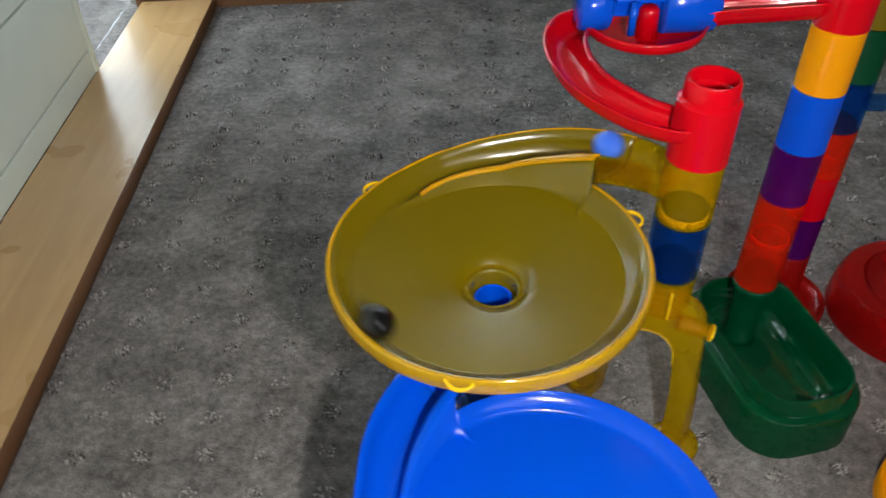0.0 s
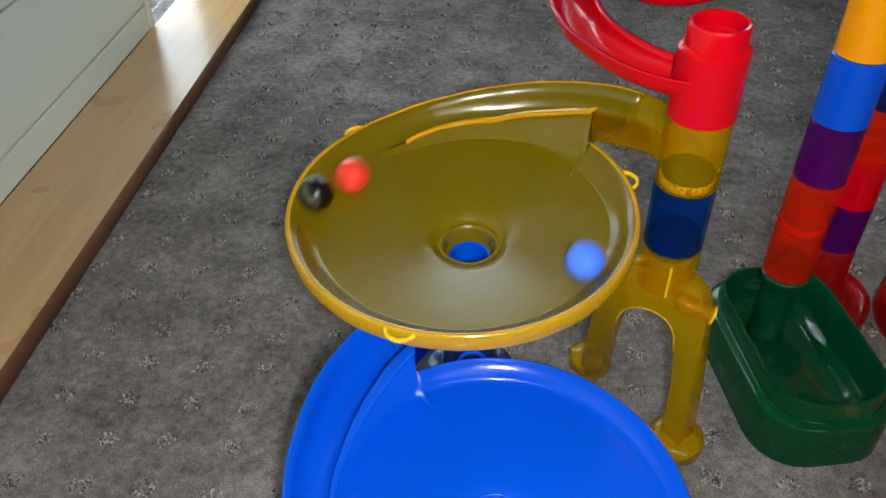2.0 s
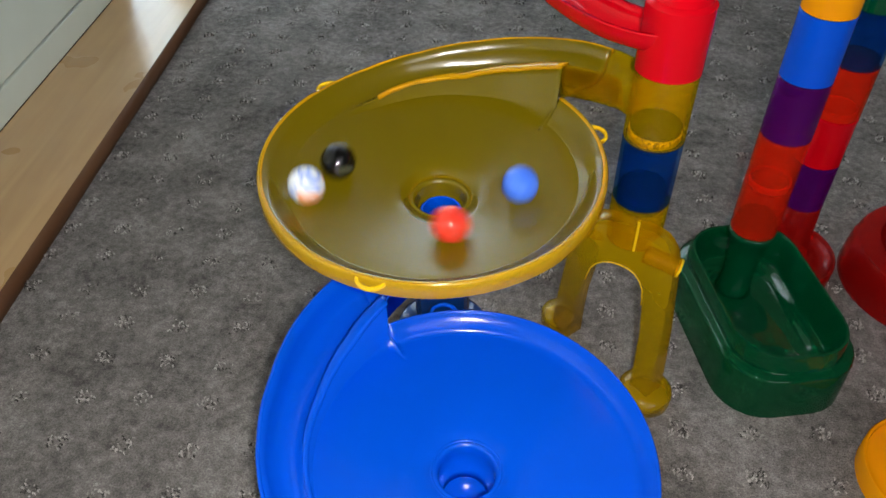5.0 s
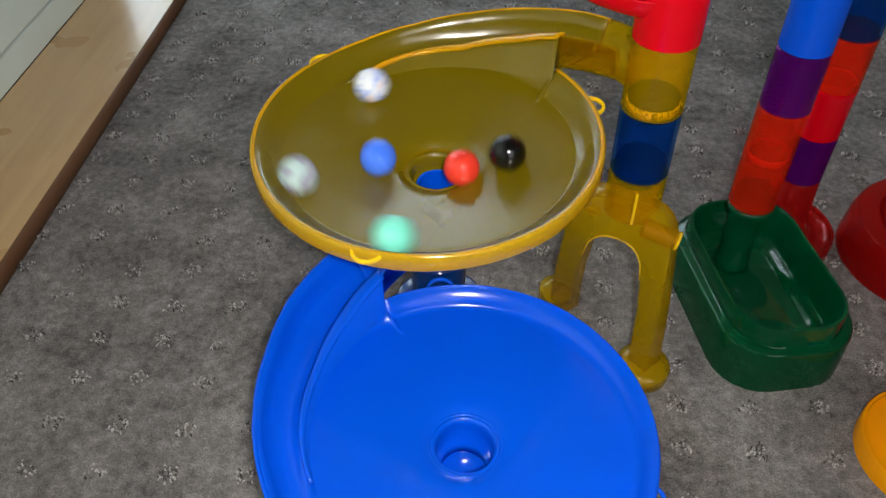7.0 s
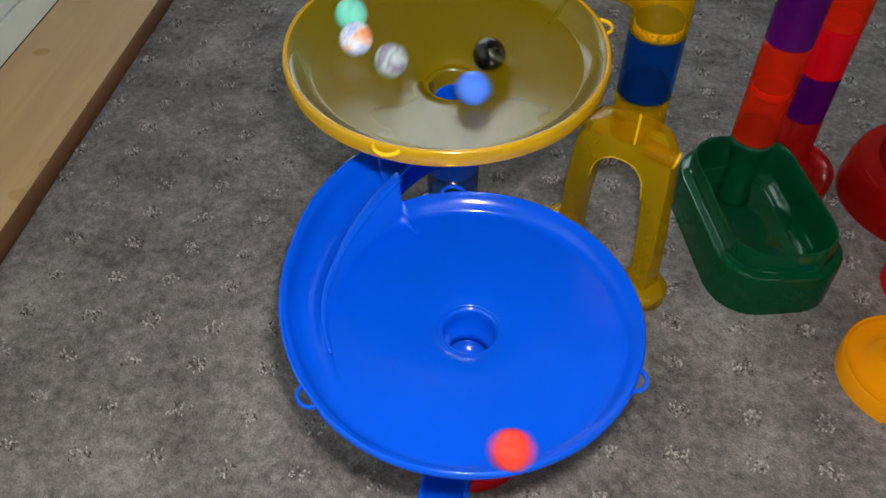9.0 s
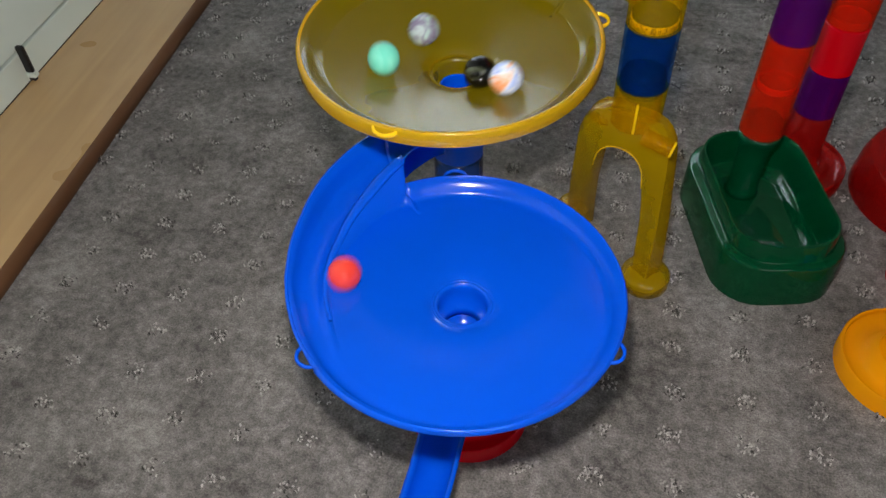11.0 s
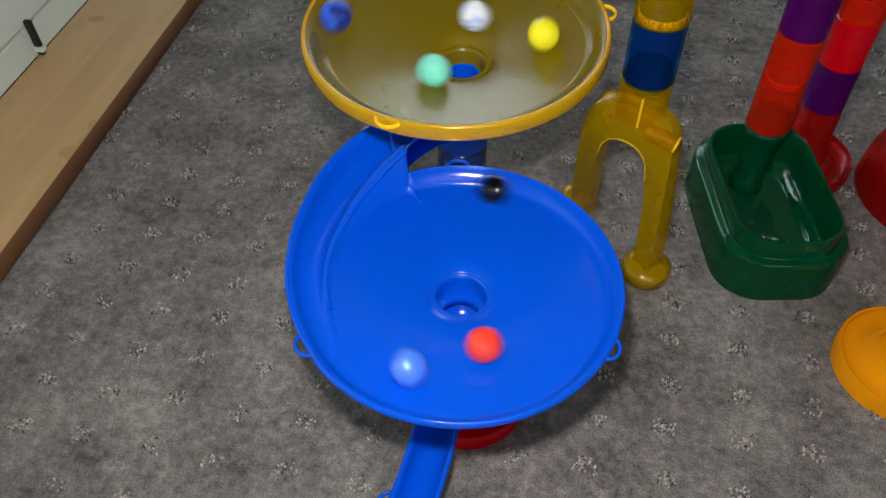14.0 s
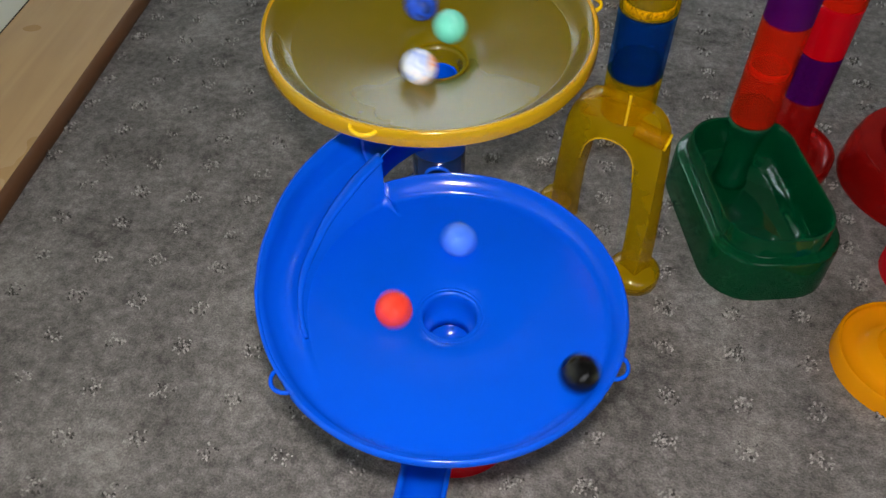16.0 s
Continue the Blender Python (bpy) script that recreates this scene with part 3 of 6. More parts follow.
def build_arch():
    ob = empty("arch_stand", pose(TOWER_A[0], TOWER_A[1], 0))
    tagged(ob, "clear yellow plastic arch stand on two round feet", "stand", "marble run pieces")
    sharpen(part("socket", lathe([(TUBE - 0.002, 0.126), (TUBE, 0.126), (TUBE, 0.1500), (TUBE - 0.002, 0.1500), (TUBE - 0.002, 0.126)], 48), AMBER, ob))
    # Added closed spigot; its dark blue stands for shade at the joint.
    sharpen(part("spigot", lathe([(0.0100, 0.146), (0.0114, 0.146), (0.0114, 0.1580), (0.0108, 0.1588), (0.0, 0.1580), (0.0, 0.1568), (0.0100, 0.1570), (0.0100, 0.146)], 40), SHADE_BLUE, ob, "closed spigot, darkened in place of its shaded opening"), 50)
    mid = Vector((0.0006, 0.0190, 0))

    def spot(s, z, d):
        k = min(1.0, z / 0.110)
        a = radians(-44 + 24 * k)
        return mid * (1 - k) + Vector((math.cos(a), math.sin(a), 0)) * (s - 0.002 * k) + Vector((-math.sin(a), math.cos(a), 0)) * d + Vector((0, 0, z))

    outer = [(0.0415, 0.002), (0.0378, 0.03), (0.0342, 0.06), (0.0305, 0.09), (0.0290, 0.105), (0.0280, 0.114), (0.0260, 0.1215), (0.0225, 0.1270), (0.0185, 0.1305), (0.0120, 0.1325)]
    inner = [(0.0275, 0.002), (0.0245, 0.03), (0.0210, 0.06), (0.0170, 0.084), (0.0162, 0.090), (0.0150, 0.0965), (0.0125, 0.1020), (0.0090, 0.1062), (0.0048, 0.1085), (0.0, 0.1092)]
    # one bow, twisted to fit the camera's view: a smooth front, a back wall and a rounded outer shoulder between them
    line = [(1, p, q) for p, q in zip(outer, inner)] + [(-1, p, q) for p, q in list(zip(outer, inner))[::-1]]
    bm = bmesh.new()
    rings = []
    for sgn, (so, zo), (si, zi) in line:
        ro, ri = (so - si) * 0.10, 0.0004
        section = [(so - ro, -0.0078), (so - ro * 0.3, -0.0072), (so, -0.0055), (so, 0.0050), (so - ro * 0.4, 0.0062), (si + ri, 0.0062), (si, 0.0056), (si, -0.0072), (si + ri, -0.0078)]
        rings.append([bm.verts.new(spot(sgn * max(0.0, sv), zo + (zi - zo) * (so - sv) / max(1e-6, so - si), d)) for sv, d in section])
    for p, q in zip(rings, rings[1:]):
        for k in range(9):
            bm.faces.new((p[k], p[(k + 1) % 9], q[(k + 1) % 9], q[k]))
    bm.faces.new(rings[0])
    bm.faces.new(list(reversed(rings[-1])))
    bmesh.ops.remove_doubles(bm, verts=bm.verts, dist=0.00002)
    sharpen(part("bow", bm, ARCH_AMBER, ob), 40)
    # Bright line along the inner arch; its glint is put into the colour.
    rim = [spot(sgn * si, zi, -0.0079) for sgn, (so, zo), (si, zi) in line if zi > 0.075]
    part("edge_glint", sweep(bmesh.new(), rim, [(0.0004 * math.cos(q), 0.0004 * math.sin(q)) for q in (math.pi * 2 * k / 6 for k in range(6))], up=Vector((0.3, 1, 0))), EDGE_AMBER, ob)
    for s in (1, -1):
        bm = lathe([(0.0140, 0.0), (0.0158, 0.0), (0.0160, 0.0080), (0.0152, 0.0096), (0.0120, 0.0118), (0.0060, 0.0134), (0.0, 0.0140), (0.0, 0.0125), (0.0060, 0.0119), (0.0115, 0.0102), (0.0142, 0.0080), (0.0140, 0.0)], 40)
        c = spot(0.0345 if s > 0 else -0.0430, 0.0, 0.0)
        part("foot", bm, ARCH_AMBER, ob, at=pose(c.x, c.y, 0) @ (pose(0, 0, 0) if s > 0 else Matrix.Diagonal((0.75, 0.75, 1, 1))))
    sharpen(part("cap", lathe([(0.0, 0.0096), (0.0036, 0.0090), (0.0068, 0.0068), (0.0090, 0.0036), (0.0096, 0.0), (0.0080, 0.0), (0.0070, 0.0040), (0.0, 0.0082)], 32), AMBER, ob, at=pose(-0.0165, 0.0060, 0.1215)), 60)
    peg_at = pose(0.0055, -0.0192, 0.1302) @ pose(0, 0, 0, 0, 102, -12)
    sharpen(part("peg", lathe([(0.0022, 0.0), (0.0046, 0.0), (0.0046, 0.0165), (0.0042, 0.0172), (0.0022, 0.0172), (0.0022, 0.0)], 24), AMBER, ob, at=peg_at), 50)
    sharpen(part("peg_ring", lathe([(0.0026, 0.0168), (0.0048, 0.0168), (0.0048, 0.0180), (0.0026, 0.0180), (0.0026, 0.0168)], 24), EDGE_AMBER, ob, "bright orange-yellow peg end", at=peg_at), 50)
    part("rib", box(-0.0007, 0.0007, -0.0154, -0.0135, 0.127, 0.146, 0.0004), EDGE_AMBER, ob, smooth=False)
    return ob


build_arch()


def build_red_inlet():
    """The red elbow on top of the first tower with its curved gutter and dish."""
    ob = empty("marble_gutter", pose(0, 0, 0))
    tagged(ob, "glossy red plastic elbow with a curved gutter and wheel dish", "marble gutter", "marble run pieces")
    x, y = TOWER_A
    r = TUBE + 0.0005
    prof = [(r - 0.002, 0.2214), (r, 0.2214), (r, 0.2515), (r - 0.0012, 0.2530), (r - 0.0020, 0.2534), (r - 0.0022, 0.2612), (r - 0.0030, 0.2625), (r - 0.0040, 0.2622), (r - 0.0042, 0.2560), (r - 0.0056, 0.2548), (r - 0.0056, 0.235), (r - 0.002, 0.2214)]
    sharpen(part("barrel", lathe(prof, 48, centre=(x, y)), RED, ob))
    path = curve_points([(x - 0.009, y - 0.0005, 0.2400), (0.0980, 0.2935, 0.2412), (0.0860, 0.2985, 0.2422), (0.0735, 0.3090, 0.2432), (0.0618, 0.3245, 0.2440), (0.0540, 0.3460, 0.2448), (0.0525, 0.3680, 0.2455), (0.0580, 0.3860, 0.2460), (0.0680, 0.3930, 0.2464)], 6)
    part("gutter", sweep(bmesh.new(), path, u_section(0.0220, 0.0105, 0.0013, 16)), RED, ob)
    c = (0.0975, 0.3920)
    prof = [(0.0, 0.2390), (0.012, 0.2386), (0.024, 0.2392), (0.0300, 0.2420), (0.0322, 0.2462), (0.0334, 0.2462), (0.0318, 0.2402), (0.0265, 0.2372), (0.012, 0.2366), (0.0, 0.2368)]
    part("wheel_dish", lathe(prof, 48, centre=c), RED, ob)
    bm = lathe([(0.0, 0.2385), (0.0060, 0.2385), (0.0054, 0.2540), (0.0038, 0.2560), (0.0, 0.2560)], 24, centre=(c[0], c[1] - 0.006))
    part("post", bm, RED, ob)
    return ob


def build_paddle_wheel():
    ob = empty("paddle_wheel", pose(0.0945, 0.3940, 0.2590, 0, 0, 8))
    tagged(ob, "bright blue plastic paddle wheel over a red dish", "wheel", "marble run pieces")
    axle = lathe([(0.0, -0.036), (0.0030, -0.036), (0.0030, 0.036), (0.0, 0.036)], 20)
    part("axle", axle, BLUE, ob, at=pose(0, 0, 0, 0, 90, 0))
    for x, rad, half in ((-0.0275, 0.0135, 0.0085), (0.0235, 0.0165, 0.0150)):
        bm = lathe([(0.0, -half), (rad - 0.0016, -half), (rad, -half + 0.0015), (rad, half - 0.0015), (rad - 0.0016, half), (0.0, half)], 32)
        part("drum", bm, BLUE, ob, at=pose(x, -0.002, -0.004, 0, 90, 0))
    for k in range(6):
        turn = pose(0, 0, 0, 25 + 60 * k, 0, 0)
        bm = box(-0.0175, 0.0175, -0.0012, 0.0012, 0.002, 0.0112, 0.0008)
        part("paddle", bm, BLUE, ob, smooth=False, at=turn)
    bm = lathe([(0.0, -0.016), (0.0022, -0.016), (0.0020, 0.002), (0.0, 0.002)], 16)
    part("pin", bm, BLUE, ob, at=pose(-0.0080, -0.0130, -0.0010))
    return ob


def build_red_head():
    ob = empty("marble_gutter", pose(0, 0, 0))
    tagged(ob, "glossy red plastic gutter on top of a tower", "marble gutter", "marble run pieces")
    x, y = TOWER_B
    r = TUBE + 0.0004
    sharpen(part("barrel", lathe([(r - 0.002, 0.2510), (r, 0.2510), (r, 0.2850), (r - 0.001, 0.2865), (r - 0.003, 0.2865), (r - 0.003, 0.2960), (r - 0.0045, 0.2960), (r - 0.0045, 0.2530), (r - 0.002, 0.2510)], 48, centre=(x, y)), RED, ob))
    path = curve_points([(x - 0.011, y + 0.0010, 0.2640), (0.160, 0.3850, 0.2595), (0.140, 0.3890, 0.2560), (0.124, 0.3905, 0.2525)], 6)
    part("gutter", sweep(bmesh.new(), path, u_section(0.0190, 0.0105)), RED, ob)
    return ob


build_red_inlet()
build_paddle_wheel()
build_red_head()

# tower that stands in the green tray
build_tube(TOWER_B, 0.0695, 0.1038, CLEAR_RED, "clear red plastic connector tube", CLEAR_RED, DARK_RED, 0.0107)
build_tube(TOWER_B, 0.1040, 0.1398, CLEAR_RED, "clear red plastic connector tube", LIT_RED_COLLAR, CLEAR_RED)
build_tube(TOWER_B, 0.1400, 0.1762, PURPLE, "clear dark purple plastic connector tube")
build_tube(TOWER_B, 0.1764, 0.2138, BLUE, "bright blue plastic connector tube")
build_tube(TOWER_B, 0.2140, 0.2508, ORANGE, "bright orange plastic connector tube")

# tower behind it
build_round_base(TOWER_C, 0.0365, DARK_RED, "clear deep red plastic round tower base", 0.012, 0.0570)
for k, (mat, label) in enumerate(((PURPLE, "clear dark purple plastic connector tube"), (RED, "glossy red plastic connector tube"), (CLEAR_RED, "clear red plastic connector tube"),
                                  (CLEAR_BLUE, "clear dark blue plastic connector tube"), (GREEN, "clear dark green plastic connector tube"), (YELLOW, "clear yellow plastic connector tube"))):
    build_tube(TOWER_C, 0.0572 + 0.0347 * k, 0.0917 + 0.0347 * k, mat, label)


nub = part("side_nub", lathe([(0.0, 0.0), (0.0055, 0.0), (0.0055, 0.0105), (0.0045, 0.0118), (0.0, 0.0118)], 24), CLEAR_BLUE, at=pose(TOWER_C[0] + 0.0138, TOWER_C[1], 0.1780, 0, 90, 0))
tagged(nub, "short clear blue plastic stub on the side of a tube", "stub", "marble run pieces")


def build_tray():
    """A stepped green tray with rounded corners; the tower stands in the socket at one end."""
    ang = math.degrees(math.atan2(0.300, 0.954))
    ob = empty("catch_tray", pose(0.2068, 0.3532, 0, 0, 0, ang))
    tagged(ob, "clear dark green plastic catch tray with a stepped rim", "tray", "marble run pieces")

    def outline(hw, hl, c, n=6):
        pts = []
        for sx, sy, a0 in ((1, 1, 0), (-1, 1, 90), (-1, -1, 180), (1, -1, 270)):
            for k in range(n + 1):
                a = radians(a0 + 90 * k / n)
                pts.append((sx * (hw - c) + c * math.cos(a), sy * (hl - c) + c * math.sin(a)))
        return pts

    levels = [(0.0392, 0.0638, 0.029, 0.0), (0.0408, 0.0654, 0.029, 0.0), (0.0407, 0.0643, 0.029, 0.0300), (0.0403, 0.0639, 0.029, 0.0318), (0.0395, 0.0630, 0.029, 0.0327), (0.0366, 0.0598, 0.026, 0.0330), (0.0354, 0.0589, 0.026, 0.0338),
              (0.0346, 0.0580, 0.026, 0.0448), (0.0340, 0.0574, 0.025, 0.0460), (0.0326, 0.0560, 0.024, 0.0460), (0.0320, 0.0554, 0.024, 0.0448), (0.0302, 0.0532, 0.023, 0.0260), (0.0294, 0.0524, 0.022, 0.0225), (0.0278, 0.0508, 0.021, 0.0208),
              (0.0240, 0.0470, 0.019, 0.0200), (0.0225, 0.0452, 0.018, 0.0175), (0.0205, 0.0430, 0.016, 0.0160), (0.0040, 0.0200, 0.003, 0.0155)]
    bm = bmesh.new()
    rings = [[bm.verts.new((x, y, z)) for x, y in outline(hw, hl, c)] for hw, hl, c, z in levels]
    for a, b in zip(rings, rings[1:]):
        for i in range(len(a)):
            j = (i + 1) % len(a)
            bm.faces.new((a[i], a[j], b[j], b[i]))
    bm.faces.new(rings[-1])
    sharpen(part("tray_body", bm, GREEN, ob), 50)
    inv = ob.matrix_basis.inverted()
    c = inv @ Vector((TOWER_B[0], TOWER_B[1], 0))
    bm = lathe([(0.0080, 0.0158), (0.0118, 0.0162), (0.0104, 0.0200), (0.0100, 0.030), (0.0102, 0.052), (0.0118, 0.0600), (0.0138, 0.0655), (TUBE, 0.0692), (TUBE - 0.002, 0.0692), (0.0086, 0.054), (0.0080, 0.0158)], 40)
    part("socket", bm, CLEAR_GREEN, ob, at=pose(c.x, c.y, 0))
    # Closed top, dark green in place of the shaded opening.
    bm = lathe([(0.0096, 0.066), (0.0116, 0.066), (0.0116, 0.0795), (0.0110, 0.0802), (0.0096, 0.0800), (0.0094, 0.0790), (0.0, 0.0785), (0.0, 0.077), (0.0096, 0.077), (0.0096, 0.066)], 40)
    sharpen(part("spigot", bm, SHADE_GREEN, ob, "closed green spigot, darkened in place of its shaded opening", at=pose(c.x, c.y, 0)), 50)
    return ob


build_tray()


def build_dome():
    ob = empty("large_base", pose(0.3360, 0.4230, 0))
    tagged(ob, "large clear deep red plastic domed tower base", "base", "marble run pieces")
    for name, prof in (("skirt", [(0.0590, 0.0), (0.0605, 0.0), (0.0590, 0.018), (0.0565, 0.0275), (0.0545, 0.0300), (0.0530, 0.0285), (0.0550, 0.0260), (0.0575, 0.017), (0.0590, 0.0)]),
                       ("shoulder", [(0.0544, 0.0302), (0.0500, 0.0312), (0.0420, 0.0318), (0.0412, 0.0305), (0.0500, 0.0295), (0.0530, 0.0287), (0.0544, 0.0302)]),
                       ("dish", [(0.0414, 0.0316), (0.0405, 0.0290), (0.0330, 0.0245), (0.0240, 0.0265), (0.0230, 0.0250), (0.033, 0.0230), (0.0410, 0.0275), (0.0414, 0.0316)]),
                       ("socket", [(0.0238, 0.0268), (0.0175, 0.034), (0.0150, 0.046), (0.0130, 0.046), (0.0150, 0.032), (0.0230, 0.0252), (0.0238, 0.0268)])):
        sharpen(part(name, lathe(prof, 72), DARK_RED, ob), 50)
    return ob


build_dome()
build_round_base((0.2945, 0.2560), 0.0385, ORANGE, "bright orange plastic round base beside the tray", 0.0135, 0.031)
build_tube((0.2945, 0.2560), 0.0312, 0.0662, BLUE, "bright blue plastic connector tube in an orange base")
build_round_base((0.3270, 0.3320), 0.0340, RED, "glossy red plastic round base on the carpet")

# column under the yellow bowl and stand under the blue bowl


def build_bell_base():
    ob = empty("bell_base", pose(COLUMN[0], COLUMN[1], 0))
    tagged(ob, "clear dark blue plastic bell-shaped tower base", "base", "marble run pieces")
    bell = [(0.0305, 0.0), (0.0320, 0.0), (0.0300, 0.030), (0.0272, 0.060), (0.0250, 0.0765), (0.0238, 0.0792), (0.0220, 0.0800), (0.0150, 0.0812), (0.0150, 0.0796), (0.0215, 0.0784), (0.0232, 0.0765), (0.0256, 0.060), (0.0284, 0.030), (0.0305, 0.0)]
    sharpen(part("bell", lathe(bell, 56), NAVY_BASE, ob), 50)
    sharpen(part("socket", lathe([(0.0125, 0.070), (0.0152, 0.0796), (0.0152, 0.0826), (0.0142, 0.0834), (0.0125, 0.0834), (0.0125, 0.070)], 40), NAVY_BASE, ob), 50)


build_bell_base()
build_tube(COLUMN, 0.0836, 0.1146, NAVY_BASE, "clear dark blue plastic connector tube")
build_tube(COLUMN, 0.1148, 0.1500, BLUE, "bright blue plastic inlet tube of the funnel bowl", None, None, 0.0096, 0.0105)
build_round_base((0.0505, 0.1640), 0.0345, RED, "glossy red plastic round base under the blue bowl", 0.012, 0.030)


def build_outlet():
    ob = empty("marble_gutter", pose(0, 0, 0))
    tagged(ob, "bright blue plastic outlet gutter under the funnel bowl", "marble gutter", "marble run pieces")
    sharpen(part("barrel", lathe([(TUBE - 0.002, 0.0302), (TUBE, 0.0302), (TUBE, 0.0960), (TUBE - 0.002, 0.0960), (TUBE - 0.002, 0.0302)], 40, centre=(0.0505, 0.1560)), BLUE, ob))
    # Closed floor, added so the bowl's hole looks lighter inside.
    hole_floor = [(0.0118, 0.0900), (0.0112, 0.0906), (0.0100, 0.0902), (0.0094, 0.0880), (0.0, 0.0876), (0.0, 0.0864), (0.0104, 0.0868), (0.0118, 0.0900)]
    part("hole_floor", lathe(hole_floor, 40, centre=(0.0508, 0.1521)), BLUE, ob)
    path = curve_points([(0.0500, 0.1450, 0.0560), (0.0495, 0.1150, 0.0535), (0.0500, 0.0930, 0.0515), (0.0495, 0.0720, 0.0500), (0.0465, 0.0500, 0.0480), (0.0400, 0.0300, 0.0460)], 7)
    part("gutter", sweep(bmesh.new(), path, u_section(0.0215, 0.0120)), BLUE, ob)
    loop = [(0.0055 * math.sin(k * math.pi / 10), 0.0060 * math.cos(k * math.pi / 10), 0) for k in range(11)]
    bm = sweep(bmesh.new(), loop, [(0.001 * math.cos(q), 0.0012 * math.sin(q)) for q in (math.pi * 2 * k / 8 for k in range(8))])
    part("lug", bm, BLUE, ob, at=pose(0.0392, 0.0690, 0.0500, 0, 0, 180))
    return ob


build_outlet()


# ---- marbles ----
def marble_material(name, base, streaks, scale=60.0, clear=0.0, rough=0.04):
    m, n, l, b = nodes_of(name)
    tc = n.new("ShaderNodeTexCoord")
    w = n.new("ShaderNodeTexNoise")
    w.inputs["Scale"].default_value, w.inputs["Detail"].default_value, w.inputs["Distortion"].default_value = scale, 2.0, 2.2
    l.new(tc.outputs["Object"], w.inputs["Vector"])
    r = ramp(n, l, w.outputs["Fac"], [(0.0, base)] + streaks)
    l.new(r.outputs["Color"], b.inputs["Base Color"])
    b.inputs["Roughness"].default_value = rough
    b.inputs["Coat Weight"].default_value = 0.3
    b.inputs["Coat Roughness"].default_value = 0.03
    if clear:
        t = n.new("ShaderNodeBsdfTransparent")
        t.inputs["Color"].default_value = (*base, 1)
        mix = n.new("ShaderNodeMixShader")
        mix.inputs["Fac"].default_value = clear
        l.new(b.outputs["BSDF"], mix.inputs[1])
        l.new(t.outputs["BSDF"], mix.inputs[2])
        l.new(mix.outputs["Shader"], n["Material Output"].inputs["Surface"])
    return m


MARBLES = {
    "blue": ("opaque periwinkle blue glass marble", marble_material("marble_blue", (0.045, 0.16, 0.82), [(0.45, (0.06, 0.19, 0.87)), (0.8, (0.09, 0.24, 0.92))])),
    "red": ("opaque scarlet red glass marble", marble_material("marble_red", (0.72, 0.03, 0.015), [(0.45, (0.78, 0.045, 0.025)), (0.8, (0.85, 0.07, 0.04))])),
    "black": ("black glass marble with a grey-green streak", marble_material("marble_black", (0.003, 0.003, 0.0035), [(0.62, (0.003, 0.003, 0.003)), (0.70, (0.09, 0.10, 0.06)), (0.8, (0.14, 0.14, 0.09))], 40)),
    "white": ("white glass marble with blue and orange swirls", marble_material("marble_white", (0.80, 0.84, 0.90), [(0.42, (0.82, 0.86, 0.92)), (0.47, (0.30, 0.42, 0.85)), (0.52, (0.82, 0.86, 0.92)), (0.63, (0.85, 0.30, 0.10)), (0.72, (0.85, 0.85, 0.88))], 40)),
    "clear": ("pale smoky glass marble with mint and violet swirls", marble_material("marble_clear", (0.62, 0.70, 0.72), [(0.42, (0.55, 0.72, 0.68)), (0.52, (0.30, 0.24, 0.38)), (0.62, (0.62, 0.74, 0.74)), (0.8, (0.45, 0.40, 0.5))], 45, 0.25)),
    "mint": ("opaque mint green glass marble", marble_material("marble_mint", (0.14, 0.62, 0.47), [(0.45, (0.17, 0.68, 0.52)), (0.8, (0.26, 0.75, 0.60))])),
    "yellow": ("bright yellow glass marble with a dark streak", marble_material("marble_yellow", (0.82, 0.72, 0.015), [(0.55, (0.85, 0.76, 0.02)), (0.63, (0.22, 0.20, 0.03)), (0.68, (0.85, 0.78, 0.03))], 40)),
    "navy": ("navy blue glass marble with white and rust swirls", marble_material("marble_navy", (0.01, 0.02, 0.14), [(0.40, (0.012, 0.03, 0.20)), (0.48, (0.02, 0.10, 0.72)), (0.58, (0.012, 0.02, 0.14)), (0.64, (0.5, 0.5, 0.55)), (0.72, (0.25, 0.08, 0.05))], 40)),
}


def build_marble(key):
    label, mat = MARBLES[key]
    bm = bmesh.new()
    bmesh.ops.create_icosphere(bm, subdivisions=4, radius=0.0081)
    ob = part("marble", bm, mat)
    return tagged(ob, label, "marble", "marbles in the run")


ROLLING = {key: build_marble(key) for key in MARBLES}

